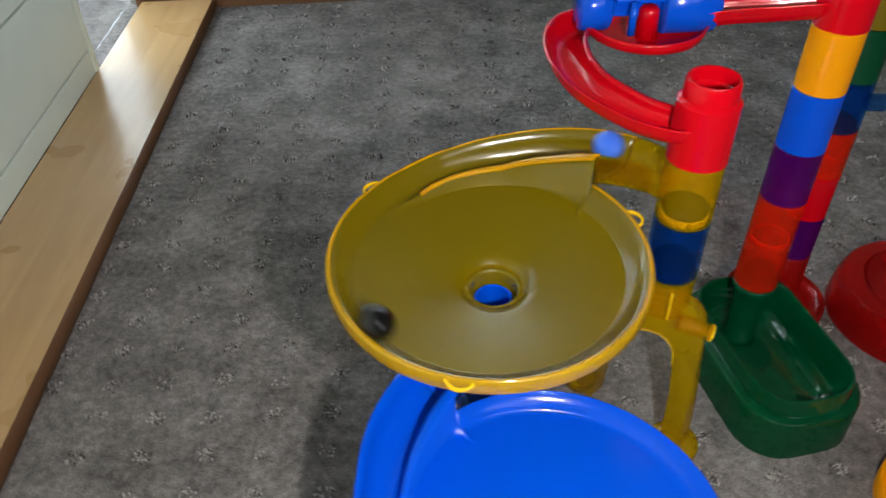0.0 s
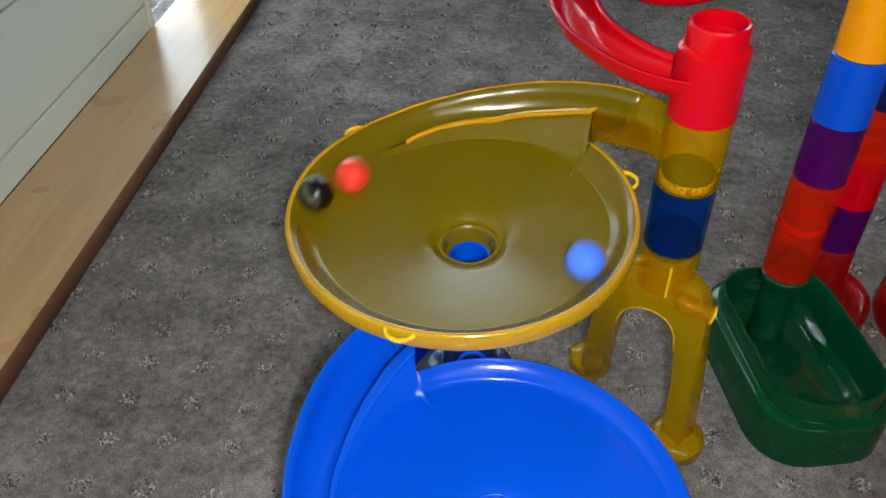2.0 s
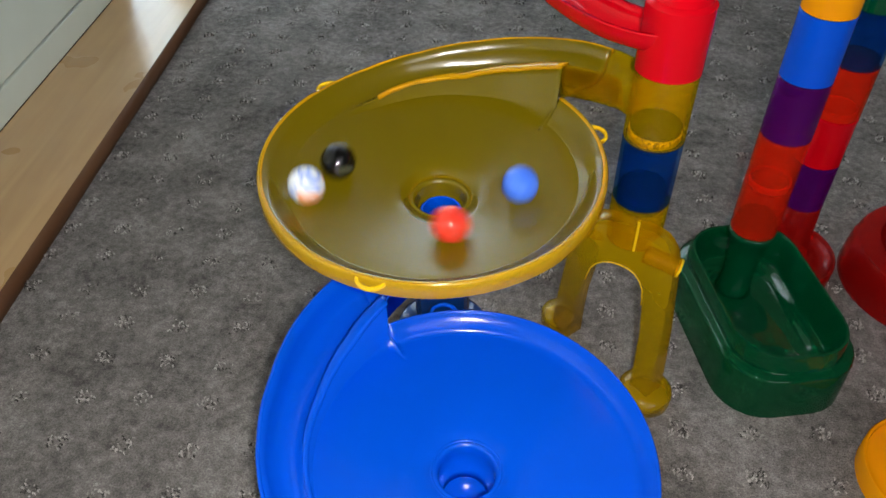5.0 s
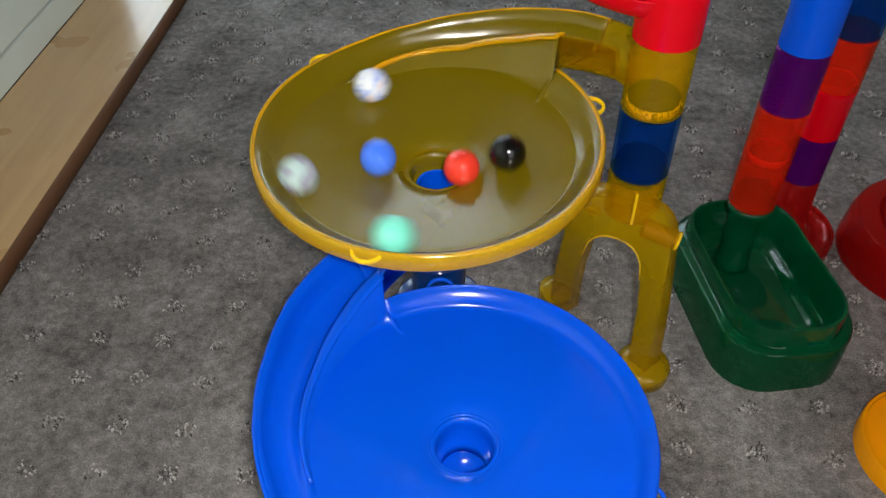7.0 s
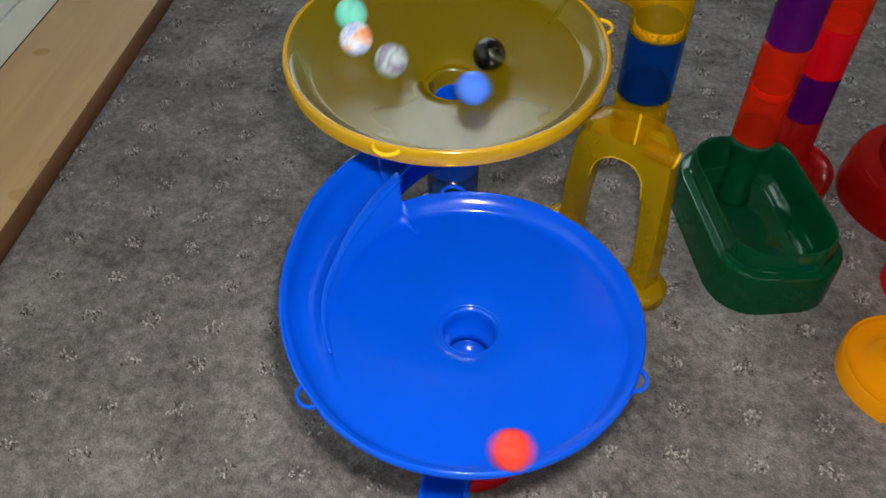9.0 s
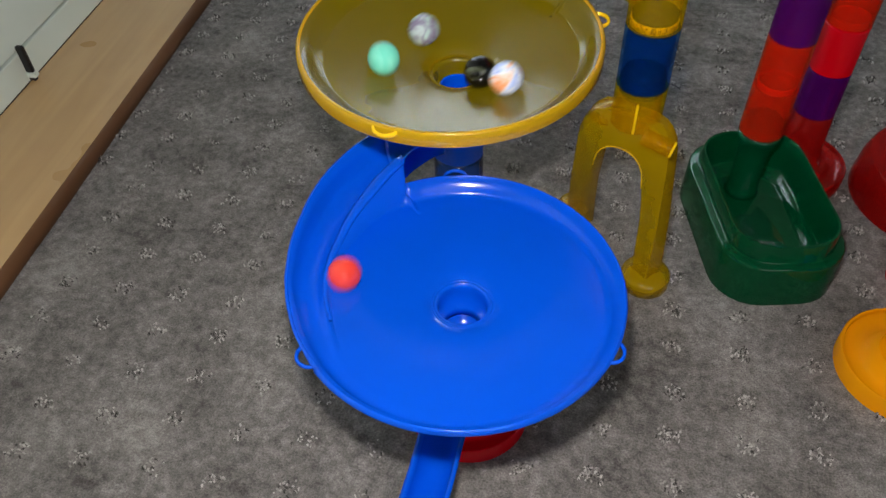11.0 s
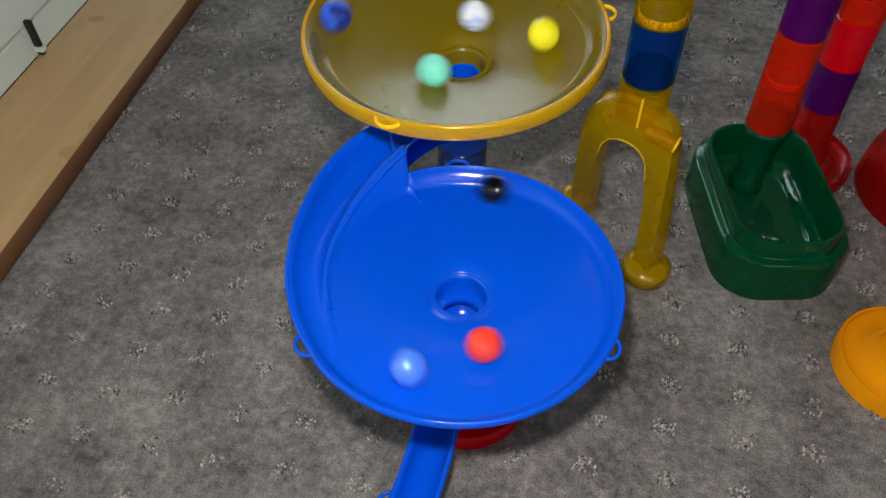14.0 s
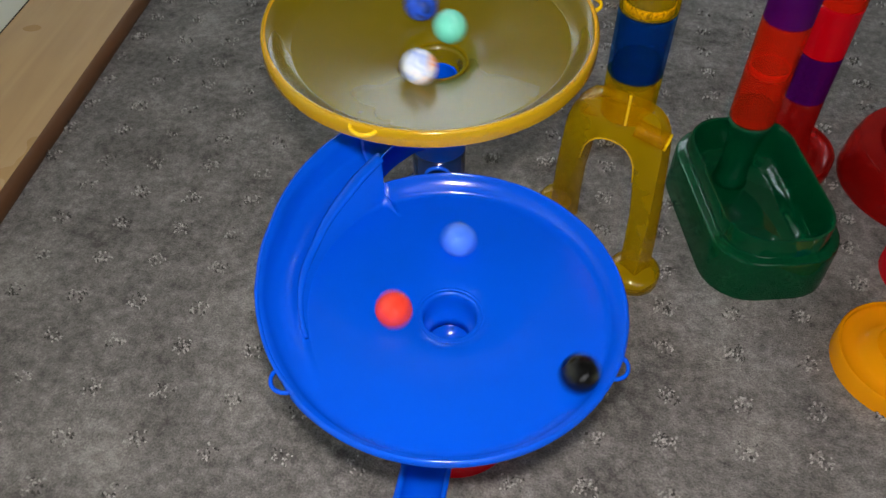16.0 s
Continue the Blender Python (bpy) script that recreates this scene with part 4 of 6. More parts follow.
# ---- ways of the marbles: seconds and place ----
ROLLS = {
    "blue": (
        (0, .0773, .3293, .2036), (0.1, .0530, .3269, .2018), (0.2, .0083, .3152, .1904), (0.3, -.0314, .2870, .1890),
        (0.4, -.0464, .2551, .1894), (0.5, -.0324, .2142, .1876), (0.6, -.0017, .1949, .1856), (0.7, .0339, .1992, .1843),
        (0.8, .0785, .2300, .1870), (0.9, .0870, .2631, .1899), (1, .0728, .2905, .1897), (1.1, .0360, .3149, .1904),
        (1.2, -.0029, .3146, .1909), (1.3, -.0298, .2993, .1915), (1.4, -.0471, .2661, .1912), (1.5, -.0436, .2383, .1882),
        (1.6, -.0319, .2152, .1869), (1.7, -.0025, .1935, .1859), (1.8, .0276, .1930, .1852), (1.9, .0501, .2040, .1849),
        (2, .0725, .2322, .1856), (2.1, .0748, .2625, .1865), (2.2, .0646, .2854, .1872), (2.3, .0347, .3084, .1886),
        (2.4, .0045, .3118, .1897), (2.5, -.0161, .3039, .1898), (2.6, -.0329, .2777, .1879), (2.7, -.0327, .2500, .1857),
        (2.8, -.0211, .2279, .1838), (2.9, .0080, .2047, .1833), (3, .0367, .2064, .1833), (3.1, .0561, .2176, .1838),
        (3.2, .0689, .2445, .1845), (3.3, .0609, .2713, .1843), (3.4, .0421, .2901, .1846), (3.5, .0055, .2963, .1855),
        (3.6, -.0202, .2834, .1862), (3.7, -.0311, .2649, .1861), (3.8, -.0277, .2382, .1846), (3.9, -.0082, .2201, .1825),
        (4, .0156, .2152, .1811), (4.1, .0482, .2290, .1812), (4.2, .0592, .2579, .1827), (4.3, .0464, .2839, .1837),
        (4.4, .0192, .2935, .1841), (4.5, -.0067, .2817, .1835), (4.6, -.0170, .2554, .1822), (4.7, -.0062, .2296, .1810),
        (4.8, .0194, .2186, .1804), (4.9, .0451, .2285, .1808), (5, .0567, .2532, .1819), (5.1, .0478, .2788, .1829),
        (5.2, .0238, .2909, .1834), (5.3, -.0016, .2830, .1830), (5.4, -.0142, .2598, .1819), (5.5, -.0072, .2347, .1807),
        (5.6, .0151, .2216, .1800), (5.7, .0401, .2277, .1802), (5.8, .0536, .2492, .1811), (5.9, .0484, .2738, .1821),
        (6, .0277, .2877, .1827), (6.1, .0034, .2834, .1824), (6.2, -.0109, .2636, .1815), (6.3, -.0074, .2396, .1803),
        (6.4, .0075, .2257, .1798), (6.5, .0357, .2298, .1794), (6.6, .0465, .2535, .1795), (6.7, .0376, .2741, .1803),
        (6.8, .0105, .2818, .1813), (6.9, -.0058, .2669, .1807), (7, -.0034, .2463, .1791), (7.1, .0225, .2320, .1780),
        (7.2, .0446, .2416, .1794), (7.3, .0484, .2600, .1803), (7.4, .0277, .2794, .1804), (7.5, .0054, .2814, .1817),
        (7.6, -.0093, .2668, .1815), (7.7, -.0033, .2373, .1797), (7.8, .0214, .2269, .1789), (7.9, .0434, .2373, .1795),
        (8, .0461, .2647, .1803), (8.1, .0275, .2747, .1792), (8.2, .0049, .2650, .1778), (8.3, -.0040, .2397, .1796),
        (8.4, .0102, .2300, .1788), (8.5, .0289, .2333, .1781), (8.6, .0310, .2630, .1747), (8.7, .0089, .2719, .1790),
        (8.8, -.0021, .2674, .1801), (8.9, .0047, .2486, .1765), (9, .0332, .2398, .1776), (9.1, .0439, .2532, .1789),
        (9.2, .0329, .2676, .1773), (9.3, .0194, .2728, .1775), (9.4, .0067, .2660, .1772), (9.5, .0038, .2519, .1766),
        (9.6, .0126, .2405, .1761), (9.7, .0270, .2398, .1760), (9.8, .0368, .2504, .1765), (9.9, .0351, .2647, .1771),
        (10, .0231, .2727, .1775), (10.1, .0092, .2686, .1773), (10.2, .0033, .2555, .1767), (10.3, .0095, .2425, .1761),
        (10.4, .0235, .2388, .1760), (10.5, .0353, .2471, .1764), (10.6, .0367, .2614, .1770), (10.7, .0266, .2717, .1775),
        (10.8, .0122, .2707, .1774), (10.9, .0205, .2565, .1550), (11, .0205, .2565, .1443), (11.1, .0205, .2565, .1336),
        (11.2, .0114, .2486, .1337), (11.3, -.0061, .1769, .1233), (11.4, -.0082, .1388, .1243), (11.5, .0033, .1125, .1252),
        (11.6, .0363, .0913, .1259), (11.7, .0701, .0939, .1258), (11.8, .0939, .1086, .1253), (11.9, .1127, .1427, .1244),
        (12, .1074, .1749, .1233), (12.1, .0918, .1995, .1227), (12.2, .0570, .2171, .1224), (12.3, .0274, .2100, .1224),
        (12.4, .0069, .1941, .1227), (12.5, -.0053, .1584, .1235), (12.6, .0004, .1273, .1244), (12.7, .0176, .1065, .1251),
        (12.8, .0490, .0947, .1255), (12.9, .0778, .0988, .1255), (13, .0970, .1096, .1254), (13.1, .1103, .1393, .1244),
        (13.2, .1051, .1692, .1233), (13.3, .0915, .1885, .1225), (13.4, .0610, .2111, .1222), (13.5, .0354, .2156, .1224),
        (13.6, .0188, .2021, .1224), (13.7, .0075, .1722, .1225), (13.8, .0100, .1440, .1230), (13.9, .0217, .1195, .1238),
        (14, .0429, .0991, .1251), (14.1, .0648, .0922, .1258), (14.2, .0817, .0968, .1258), (14.3, .0982, .1203, .1247),
        (14.4, .1005, .1463, .1235), (14.5, .0946, .1695, .1226), (14.6, .0723, .1977, .1220), (14.7, .0491, .2096, .1221),
        (14.8, .0324, .2086, .1222), (14.9, .0136, .1953, .1225), (15, .0064, .1716, .1226), (15.1, .0094, .1505, .1228),
        (15.2, .0287, .1236, .1232), (15.3, .0514, .1112, .1239), (15.4, .0694, .1105, .1242), (15.5, .0935, .1189, .1246),
        (15.6, .1063, .1340, .1244), (15.7, .1066, .1501, .1237), (15.8, .0921, .1716, .1224), (15.9, .0669, .1841, .1214),
        (16, .0462, .1882, .1213),
    ),
    "red": (
        (0, .1910, .3800, .2680), (0.1, .1650, .3840, .2615), (0.2, .1300, .3900, .2565), (0.3, .0800, .3980, .2525),
        (0.4, .0525, .3520, .2475), (0.5, .0735, .3090, .2445), (0.6, .1137, .2944, .2360), (0.7, .0986, .3231, .2047),
        (0.8, .0795, .3364, .2037), (0.9, .0372, .3341, .2006), (1, -.0067, .3178, .1935), (1.1, -.0452, .2744, .1916),
        (1.2, -.0412, .2254, .1894), (1.3, -.0149, .1965, .1881), (1.4, .0415, .1991, .1849), (1.5, .0780, .2304, .1869),
        (1.6, .0820, .2687, .1887), (1.7, .0505, .3089, .1901), (1.8, .0099, .3135, .1898), (1.9, -.0154, .3016, .1892),
        (2, -.0370, .2701, .1879), (2.1, -.0403, .2389, .1873), (2.2, -.0311, .2138, .1870), (2.3, -.0041, .1971, .1855),
        (2.4, .0248, .1973, .1843), (2.5, .0487, .2078, .1842), (2.6, .0671, .2414, .1841), (2.7, .0625, .2725, .1848),
        (2.8, .0443, .2919, .1853), (2.9, .0083, .2999, .1862), (3, -.0180, .2866, .1864), (3.1, -.0308, .2681, .1863),
        (3.2, -.0301, .2327, .1853), (3.3, -.0148, .2089, .1849), (3.4, .0049, .1972, .1848), (3.5, .0344, .2005, .1841),
        (3.6, .0534, .2191, .1832), (3.7, .0590, .2431, .1824), (3.8, .0458, .2773, .1823), (3.9, .0190, .2875, .1824),
        (4, -.0028, .2806, .1826), (4.1, -.0170, .2561, .1823), (4.2, -.0095, .2339, .1811), (4.3, .0204, .2190, .1804),
        (4.4, .0496, .2343, .1809), (4.5, .0543, .2664, .1823), (4.6, .0313, .2888, .1832), (4.7, .0001, .2834, .1828),
        (4.8, -.0136, .2553, .1815), (4.9, .0009, .2281, .1801), (5, .0311, .2240, .1798), (5.1, .0517, .2457, .1807),
        (5.2, .0464, .2748, .1819), (5.3, .0200, .2873, .1824), (5.4, -.0052, .2735, .1816), (5.5, -.0087, .2454, .1803),
        (5.6, .0117, .2264, .1793), (5.7, .0386, .2317, .1795), (5.8, .0500, .2562, .1804), (5.9, .0369, .2794, .1814),
        (6, .0109, .2824, .1814), (6.1, -.0065, .2634, .1805), (6.2, -.0013, .2386, .1792), (6.3, .0214, .2284, .1787),
        (6.4, .0373, .2362, .1787), (6.5, .0357, .2642, .1773), (6.6, .0151, .2735, .1785), (6.7, .0008, .2639, .1790),
        (6.8, .0055, .2406, .1779), (6.9, .0285, .2356, .1777), (7, .0329, .2513, .1742), (7.1, .0114, .2656, .1748),
        (7.2, .0046, .2551, .1757), (7.3, .0164, .2480, .1741), (7.4, .0287, .2588, .1745), (7.5, .0269, .2347, .1777),
        (7.6, .0205, .2565, .1464), (7.7, .0114, .2486, .1337), (7.8, -.0201, .1994, .1321), (7.9, -.0296, .1371, .1313),
        (8, .0112, .0959, .1280), (8.1, .0617, .0844, .1284), (8.2, .1058, .1115, .1276), (8.3, .1173, .1615, .1252),
        (8.4, .0894, .2027, .1227), (8.5, .0506, .2162, .1223), (8.6, .0007, .1906, .1230), (8.7, -.0083, .1446, .1241),
        (8.8, .0037, .1070, .1256), (8.9, .0409, .0893, .1260), (9, .0785, .0897, .1280), (9.1, .1020, .1121, .1255),
        (9.2, .1124, .1556, .1240), (9.3, .1019, .1860, .1230), (9.4, .0777, .2069, .1224), (9.5, .0464, .2128, .1222),
        (9.6, .0166, .2023, .1225), (9.7, -.0039, .1783, .1232), (9.8, -.0095, .1475, .1241), (9.9, .0011, .1182, .1249),
        (10, .0248, .0982, .1255), (10.1, .0552, .0929, .1257), (10.2, .0840, .1035, .1253), (10.3, .1035, .1270, .1246),
        (10.4, .1085, .1569, .1237), (10.5, .0979, .1851, .1228), (10.6, .0747, .2041, .1222), (10.7, .0452, .2089, .1221),
        (10.8, .0175, .1983, .1224), (10.9, -.0011, .1753, .1230), (11, -.0055, .1463, .1239), (11.1, .0051, .1191, .1247),
        (11.2, .0278, .1011, .1252), (11.3, .0564, .0968, .1253), (11.4, .0771, .1072, .1248), (11.5, .0933, .1231, .1243),
        (11.6, .1038, .1492, .1236), (11.7, .1020, .1747, .1230), (11.8, .0907, .1913, .1225), (11.9, .0677, .2048, .1221),
        (12, .0447, .2059, .1220), (12.1, .0273, .2016, .1221), (12.2, .0108, .1822, .1224), (12.3, .0065, .1587, .1227),
        (12.4, .0109, .1391, .1231), (12.5, .0294, .1146, .1239), (12.6, .0494, .1057, .1244), (12.7, .0677, .1063, .1246),
        (12.8, .0891, .1179, .1244), (12.9, .1007, .1361, .1239), (13, .1020, .1522, .1234), (13.1, .0943, .1753, .1226),
        (13.2, .0778, .1898, .1219), (13.3, .0581, .1941, .1216), (13.4, .0304, .1875, .1216), (13.5, .0140, .1724, .1222),
        (13.6, .0083, .1565, .1227), (13.7, .0133, .1345, .1232), (13.8, .0301, .1194, .1235), (13.9, .0468, .1144, .1236),
        (14, .0700, .1204, .1234), (14.1, .0849, .1333, .1231), (14.2, .0903, .1491, .1227), (14.3, .0865, .1747, .1221),
        (14.4, .0750, .1892, .1218), (14.5, .0612, .1941, .1216), (14.6, .0381, .1901, .1215), (14.7, .0249, .1757, .1216),
        (14.8, .0198, .1566, .1219), (14.9, .0261, .1295, .1229), (15, .0391, .1158, .1236), (15.1, .0513, .1111, .1239),
        (15.2, .0696, .1199, .1234), (15.3, .0784, .1371, .1225), (15.4, .0788, .1575, .1217), (15.5, .0701, .1808, .1214),
        (15.6, .0586, .1902, .1214), (15.7, .0466, .1908, .1214), (15.8, .0304, .1794, .1214), (15.9, .0236, .1602, .1216),
        (16, .0283, .1426, .1219),
    ),
    "black": (
        (0, -.0280, .2078, .1881), (0.1, .0093, .1912, .1856), (0.2, .0537, .1952, .1880), (0.3, .0809, .2232, .1892),
        (0.4, .0787, .2649, .1876), (0.5, .0500, .3080, .1899), (0.6, .0069, .3156, .1905), (0.7, -.0240, .3047, .1915),
        (0.8, -.0406, .2821, .1906), (0.9, -.0372, .2470, .1866), (1, -.0266, .2137, .1862), (1.1, .0030, .1920, .1858),
        (1.2, .0321, .1997, .1841), (1.3, .0535, .2151, .1837), (1.4, .0724, .2488, .1853), (1.5, .0699, .2799, .1874),
        (1.6, .0549, .3011, .1888), (1.7, .0243, .3145, .1899), (1.8, -.0071, .3059, .1891), (1.9, -.0325, .2875, .1893),
        (2, -.0476, .2507, .1903), (2.1, -.0354, .2221, .1870), (2.2, -.0180, .1996, .1875), (2.3, .0160, .1903, .1856),
        (2.4, .0470, .2016, .1849), (2.5, .0649, .2207, .1850), (2.6, .0749, .2561, .1861), (2.7, .0679, .2889, .1885),
        (2.8, .0475, .3074, .1894), (2.9, .0166, .3130, .1895), (3, -.0081, .3029, .1885), (3.1, -.0237, .2828, .1868),
        (3.2, -.0238, .2482, .1836), (3.3, -.0062, .2241, .1817), (3.4, .0187, .2136, .1814), (3.5, .0511, .2237, .1823),
        (3.6, .0646, .2459, .1836), (3.7, .0605, .2671, .1837), (3.8, .0342, .2916, .1841), (3.9, .0015, .2986, .1864),
        (4, -.0200, .2890, .1872), (4.1, -.0356, .2655, .1871), (4.2, -.0326, .2441, .1856), (4.3, -.0093, .2113, .1838),
        (4.4, .0294, .2039, .1833), (4.5, .0618, .2251, .1840), (4.6, .0702, .2621, .1854), (4.7, .0510, .2938, .1866),
        (4.8, .0158, .3032, .1868), (4.9, -.0154, .2859, .1858), (5, -.0255, .2526, .1841), (5.1, -.0100, .2222, .1825),
        (5.2, .0216, .2114, .1818), (5.3, .0511, .2252, .1821), (5.4, .0625, .2549, .1833), (5.5, .0504, .2835, .1843),
        (5.6, .0225, .2953, .1846), (5.7, -.0051, .2848, .1839), (5.8, -.0173, .2587, .1825), (5.9, -.0082, .2322, .1811),
        (6, .0161, .2198, .1803), (6.1, .0415, .2276, .1804), (6.2, .0540, .2501, .1812), (6.3, .0475, .2742, .1820),
        (6.4, .0322, .2869, .1828), (6.5, .0069, .2809, .1814), (6.6, -.0043, .2568, .1794), (6.7, .0014, .2340, .1793),
        (6.8, .0277, .2242, .1796), (6.9, .0448, .2367, .1799), (7, .0525, .2561, .1810), (7.1, .0389, .2819, .1822),
        (7.2, .0145, .2849, .1819), (7.3, -.0023, .2712, .1807), (7.4, -.0037, .2385, .1797), (7.5, .0168, .2260, .1792),
        (7.6, .0339, .2235, .1802), (7.7, .0408, .2508, .1782), (7.8, .0260, .2743, .1789), (7.9, .0075, .2767, .1803),
        (8, -.0065, .2611, .1802), (8.1, .0032, .2371, .1786), (8.2, .0247, .2250, .1794), (8.3, .0456, .2439, .1795),
        (8.4, .0407, .2690, .1798), (8.5, .0235, .2771, .1796), (8.6, -.0019, .2619, .1793), (8.7, .0008, .2387, .1789),
        (8.8, .0176, .2298, .1784), (8.9, .0375, .2470, .1775), (9, .0356, .2675, .1785), (9.1, .0171, .2752, .1791),
        (9.2, -.0013, .2611, .1791), (9.3, .0022, .2429, .1782), (9.4, .0181, .2338, .1777), (9.5, .0352, .2397, .1779),
        (9.6, .0419, .2562, .1786), (9.7, .0339, .2719, .1792), (9.8, .0171, .2762, .1794), (9.9, .0030, .2664, .1789),
        (10, .0011, .2496, .1781), (10.1, .0124, .2373, .1774), (10.2, .0289, .2378, .1774), (10.3, .0392, .2503, .1778),
        (10.4, .0366, .2661, .1784), (10.5, .0232, .2744, .1787), (10.6, .0083, .2698, .1783), (10.7, .0021, .2558, .1775),
        (10.8, .0085, .2421, .1767), (10.9, .0228, .2380, .1764), (11, .0351, .2460, .1766), (11.1, .0372, .2603, .1770),
        (11.2, .0279, .2710, .1773), (11.3, .0139, .2711, .1771), (11.4, .0021, .2527, .1775), (11.5, .0110, .2466, .1740),
        (11.6, .0331, .2533, .1743), (11.7, .0322, .2665, .1763), (11.8, .0157, .2691, .1750), (11.9, .0081, .2452, .1756),
        (12, .0264, .2354, .1776), (12.1, .0300, .2598, .1746), (12.2, .0204, .2704, .1754), (12.3, .0088, .2646, .1752),
        (12.4, .0205, .2565, .1550), (12.5, .0205, .2565, .1489), (12.6, .0205, .2565, .1427), (12.7, .0205, .2565, .1366),
        (12.8, .0205, .2565, .1305), (12.9, .0205, .2565, .1244), (13, .0114, .2486, .1337), (13.1, -.0067, .2252, .1336),
        (13.2, -.0151, .1927, .1320), (13.3, -.0194, .1602, .1299), (13.4, -.0038, .1104, .1275), (13.5, .0335, .0885, .1262),
        (13.6, .0706, .0898, .1262), (13.7, .1092, .1241, .1251), (13.8, .1120, .1678, .1237), (13.9, .0947, .1997, .1228),
        (14, .0491, .2156, .1223), (14.1, .0098, .2013, .1227), (14.2, -.0057, .1722, .1233), (14.3, -.0022, .1284, .1245),
        (14.4, .0178, .1007, .1255), (14.5, .0427, .0859, .1267), (14.6, .0773, .0951, .1258), (14.7, .1010, .1191, .1249),
        (14.8, .1093, .1458, .1241), (14.9, .1032, .1837, .1231), (15, .0816, .2078, .1225), (15.1, .0552, .2155, .1223),
        (15.2, .0213, .2090, .1225), (15.3, .0016, .1868, .1229), (15.4, -.0054, .1646, .1234), (15.5, .0042, .1294, .1241),
        (15.6, .0269, .1052, .1249), (15.7, .0500, .0946, .1255), (15.8, .0803, .0945, .1260), (15.9, .0985, .1081, .1256),
        (16, .1082, .1270, .1249),
    ),
    "white": (
        (0, .1910, .3800, .1900), (0.1, .1910, .3800, .1900), (0.2, .1910, .3800, .1900), (0.3, .1910, .3800, .1900),
        (0.4, .1910, .3800, .1900), (0.5, .1910, .3800, .1900), (0.6, .1910, .3800, .1900), (0.7, .1910, .3800, .1900),
        (0.8, .1910, .3800, .1900), (0.9, .1910, .3800, .1900), (1, .1910, .3800, .1900), (1.1, .1910, .3800, .1900),
        (1.2, .1910, .3800, .1900), (1.3, .1910, .3800, .1900), (1.4, .1910, .3800, .1900), (1.5, .1910, .3800, .1900),
        (1.6, .1910, .3800, .1900), (1.7, .1910, .3800, .1900), (1.8, .1910, .3800, .1900), (1.9, .1910, .3800, .1900),
        (2, .1910, .3800, .1900), (2.1, .1910, .3800, .1900), (2.2, .1910, .3800, .1900), (2.3, .1910, .3800, .2160),
        (2.4, .1910, .3800, .2420), (2.5, .1910, .3800, .2680), (2.6, .1910, .3800, .2680), (2.7, .1650, .3840, .2615),
        (2.8, .0980, .3960, .2530), (2.9, .0560, .3560, .2480), (3, .0965, .2925, .2450), (3.1, .1050, .2935, .2445),
        (3.2, .1137, .2944, .2360), (3.3, .1003, .3135, .2049), (3.4, .0951, .3210, .2046), (3.5, .0678, .3313, .2030),
        (3.6, .0316, .3293, .1999), (3.7, -.0040, .3202, .1946), (3.8, -.0422, .2826, .1920), (3.9, -.0457, .2377, .1900),
        (4, -.0258, .2075, .1870), (4.1, .0210, .1914, .1854), (4.2, .0602, .2081, .1856), (4.3, .0788, .2361, .1868),
        (4.4, .0797, .2695, .1882), (4.5, .0631, .2983, .1894), (4.6, .0340, .3139, .1901), (4.7, .0012, .3118, .1899),
        (4.8, -.0254, .2930, .1890), (4.9, -.0381, .2632, .1875), (5, -.0332, .2313, .1860), (5.1, -.0124, .2070, .1848),
        (5.2, .0180, .1973, .1843), (5.3, .0487, .2050, .1846), (5.4, .0706, .2275, .1855), (5.5, .0774, .2579, .1868),
        (5.6, .0672, .2872, .1880), (5.7, .0432, .3066, .1888), (5.8, .0128, .3105, .1889), (5.9, -.0149, .2979, .1883),
        (6, -.0317, .2728, .1871), (6.1, -.0328, .2428, .1856), (6.2, -.0181, .2169, .1844), (6.3, .0080, .2028, .1836),
        (6.4, .0317, .2021, .1837), (6.5, .0597, .2147, .1847), (6.6, .0694, .2397, .1847), (6.7, .0662, .2652, .1848),
        (6.8, .0389, .2917, .1846), (6.9, .0062, .2977, .1858), (7, -.0166, .2905, .1869), (7.1, -.0335, .2702, .1871),
        (7.2, -.0331, .2479, .1857), (7.3, -.0210, .2316, .1835), (7.4, .0091, .2160, .1813), (7.5, .0411, .2232, .1810),
        (7.6, .0556, .2365, .1819), (7.7, .0554, .2710, .1831), (7.8, .0388, .2912, .1845), (7.9, .0193, .2974, .1852),
        (8, -.0071, .2868, .1846), (8.1, -.0174, .2603, .1826), (8.2, -.0126, .2340, .1817), (8.3, .0121, .2133, .1816),
        (8.4, .0392, .2193, .1813), (8.5, .0515, .2358, .1812), (8.6, .0492, .2711, .1818), (8.7, .0310, .2941, .1846),
        (8.8, .0054, .2989, .1862), (8.9, -.0212, .2838, .1865), (9, -.0279, .2573, .1848), (9.1, -.0212, .2357, .1833),
        (9.2, .0045, .2145, .1819), (9.3, .0376, .2155, .1818), (9.4, .0601, .2391, .1827), (9.5, .0597, .2713, .1841),
        (9.6, .0371, .2937, .1849), (9.7, .0057, .2938, .1848), (9.8, -.0165, .2723, .1837), (9.9, -.0172, .2417, .1822),
        (10, .0034, .2198, .1811), (10.1, .0332, .2186, .1809), (10.2, .0549, .2383, .1817), (10.3, .0566, .2671, .1829),
        (10.4, .0378, .2885, .1837), (10.5, .0098, .2907, .1837), (10.6, -.0113, .2728, .1827), (10.7, -.0139, .2457, .1814),
        (10.8, .0031, .2250, .1803), (10.9, .0293, .2220, .1801), (11, .0498, .2381, .1807), (11.1, .0531, .2634, .1817),
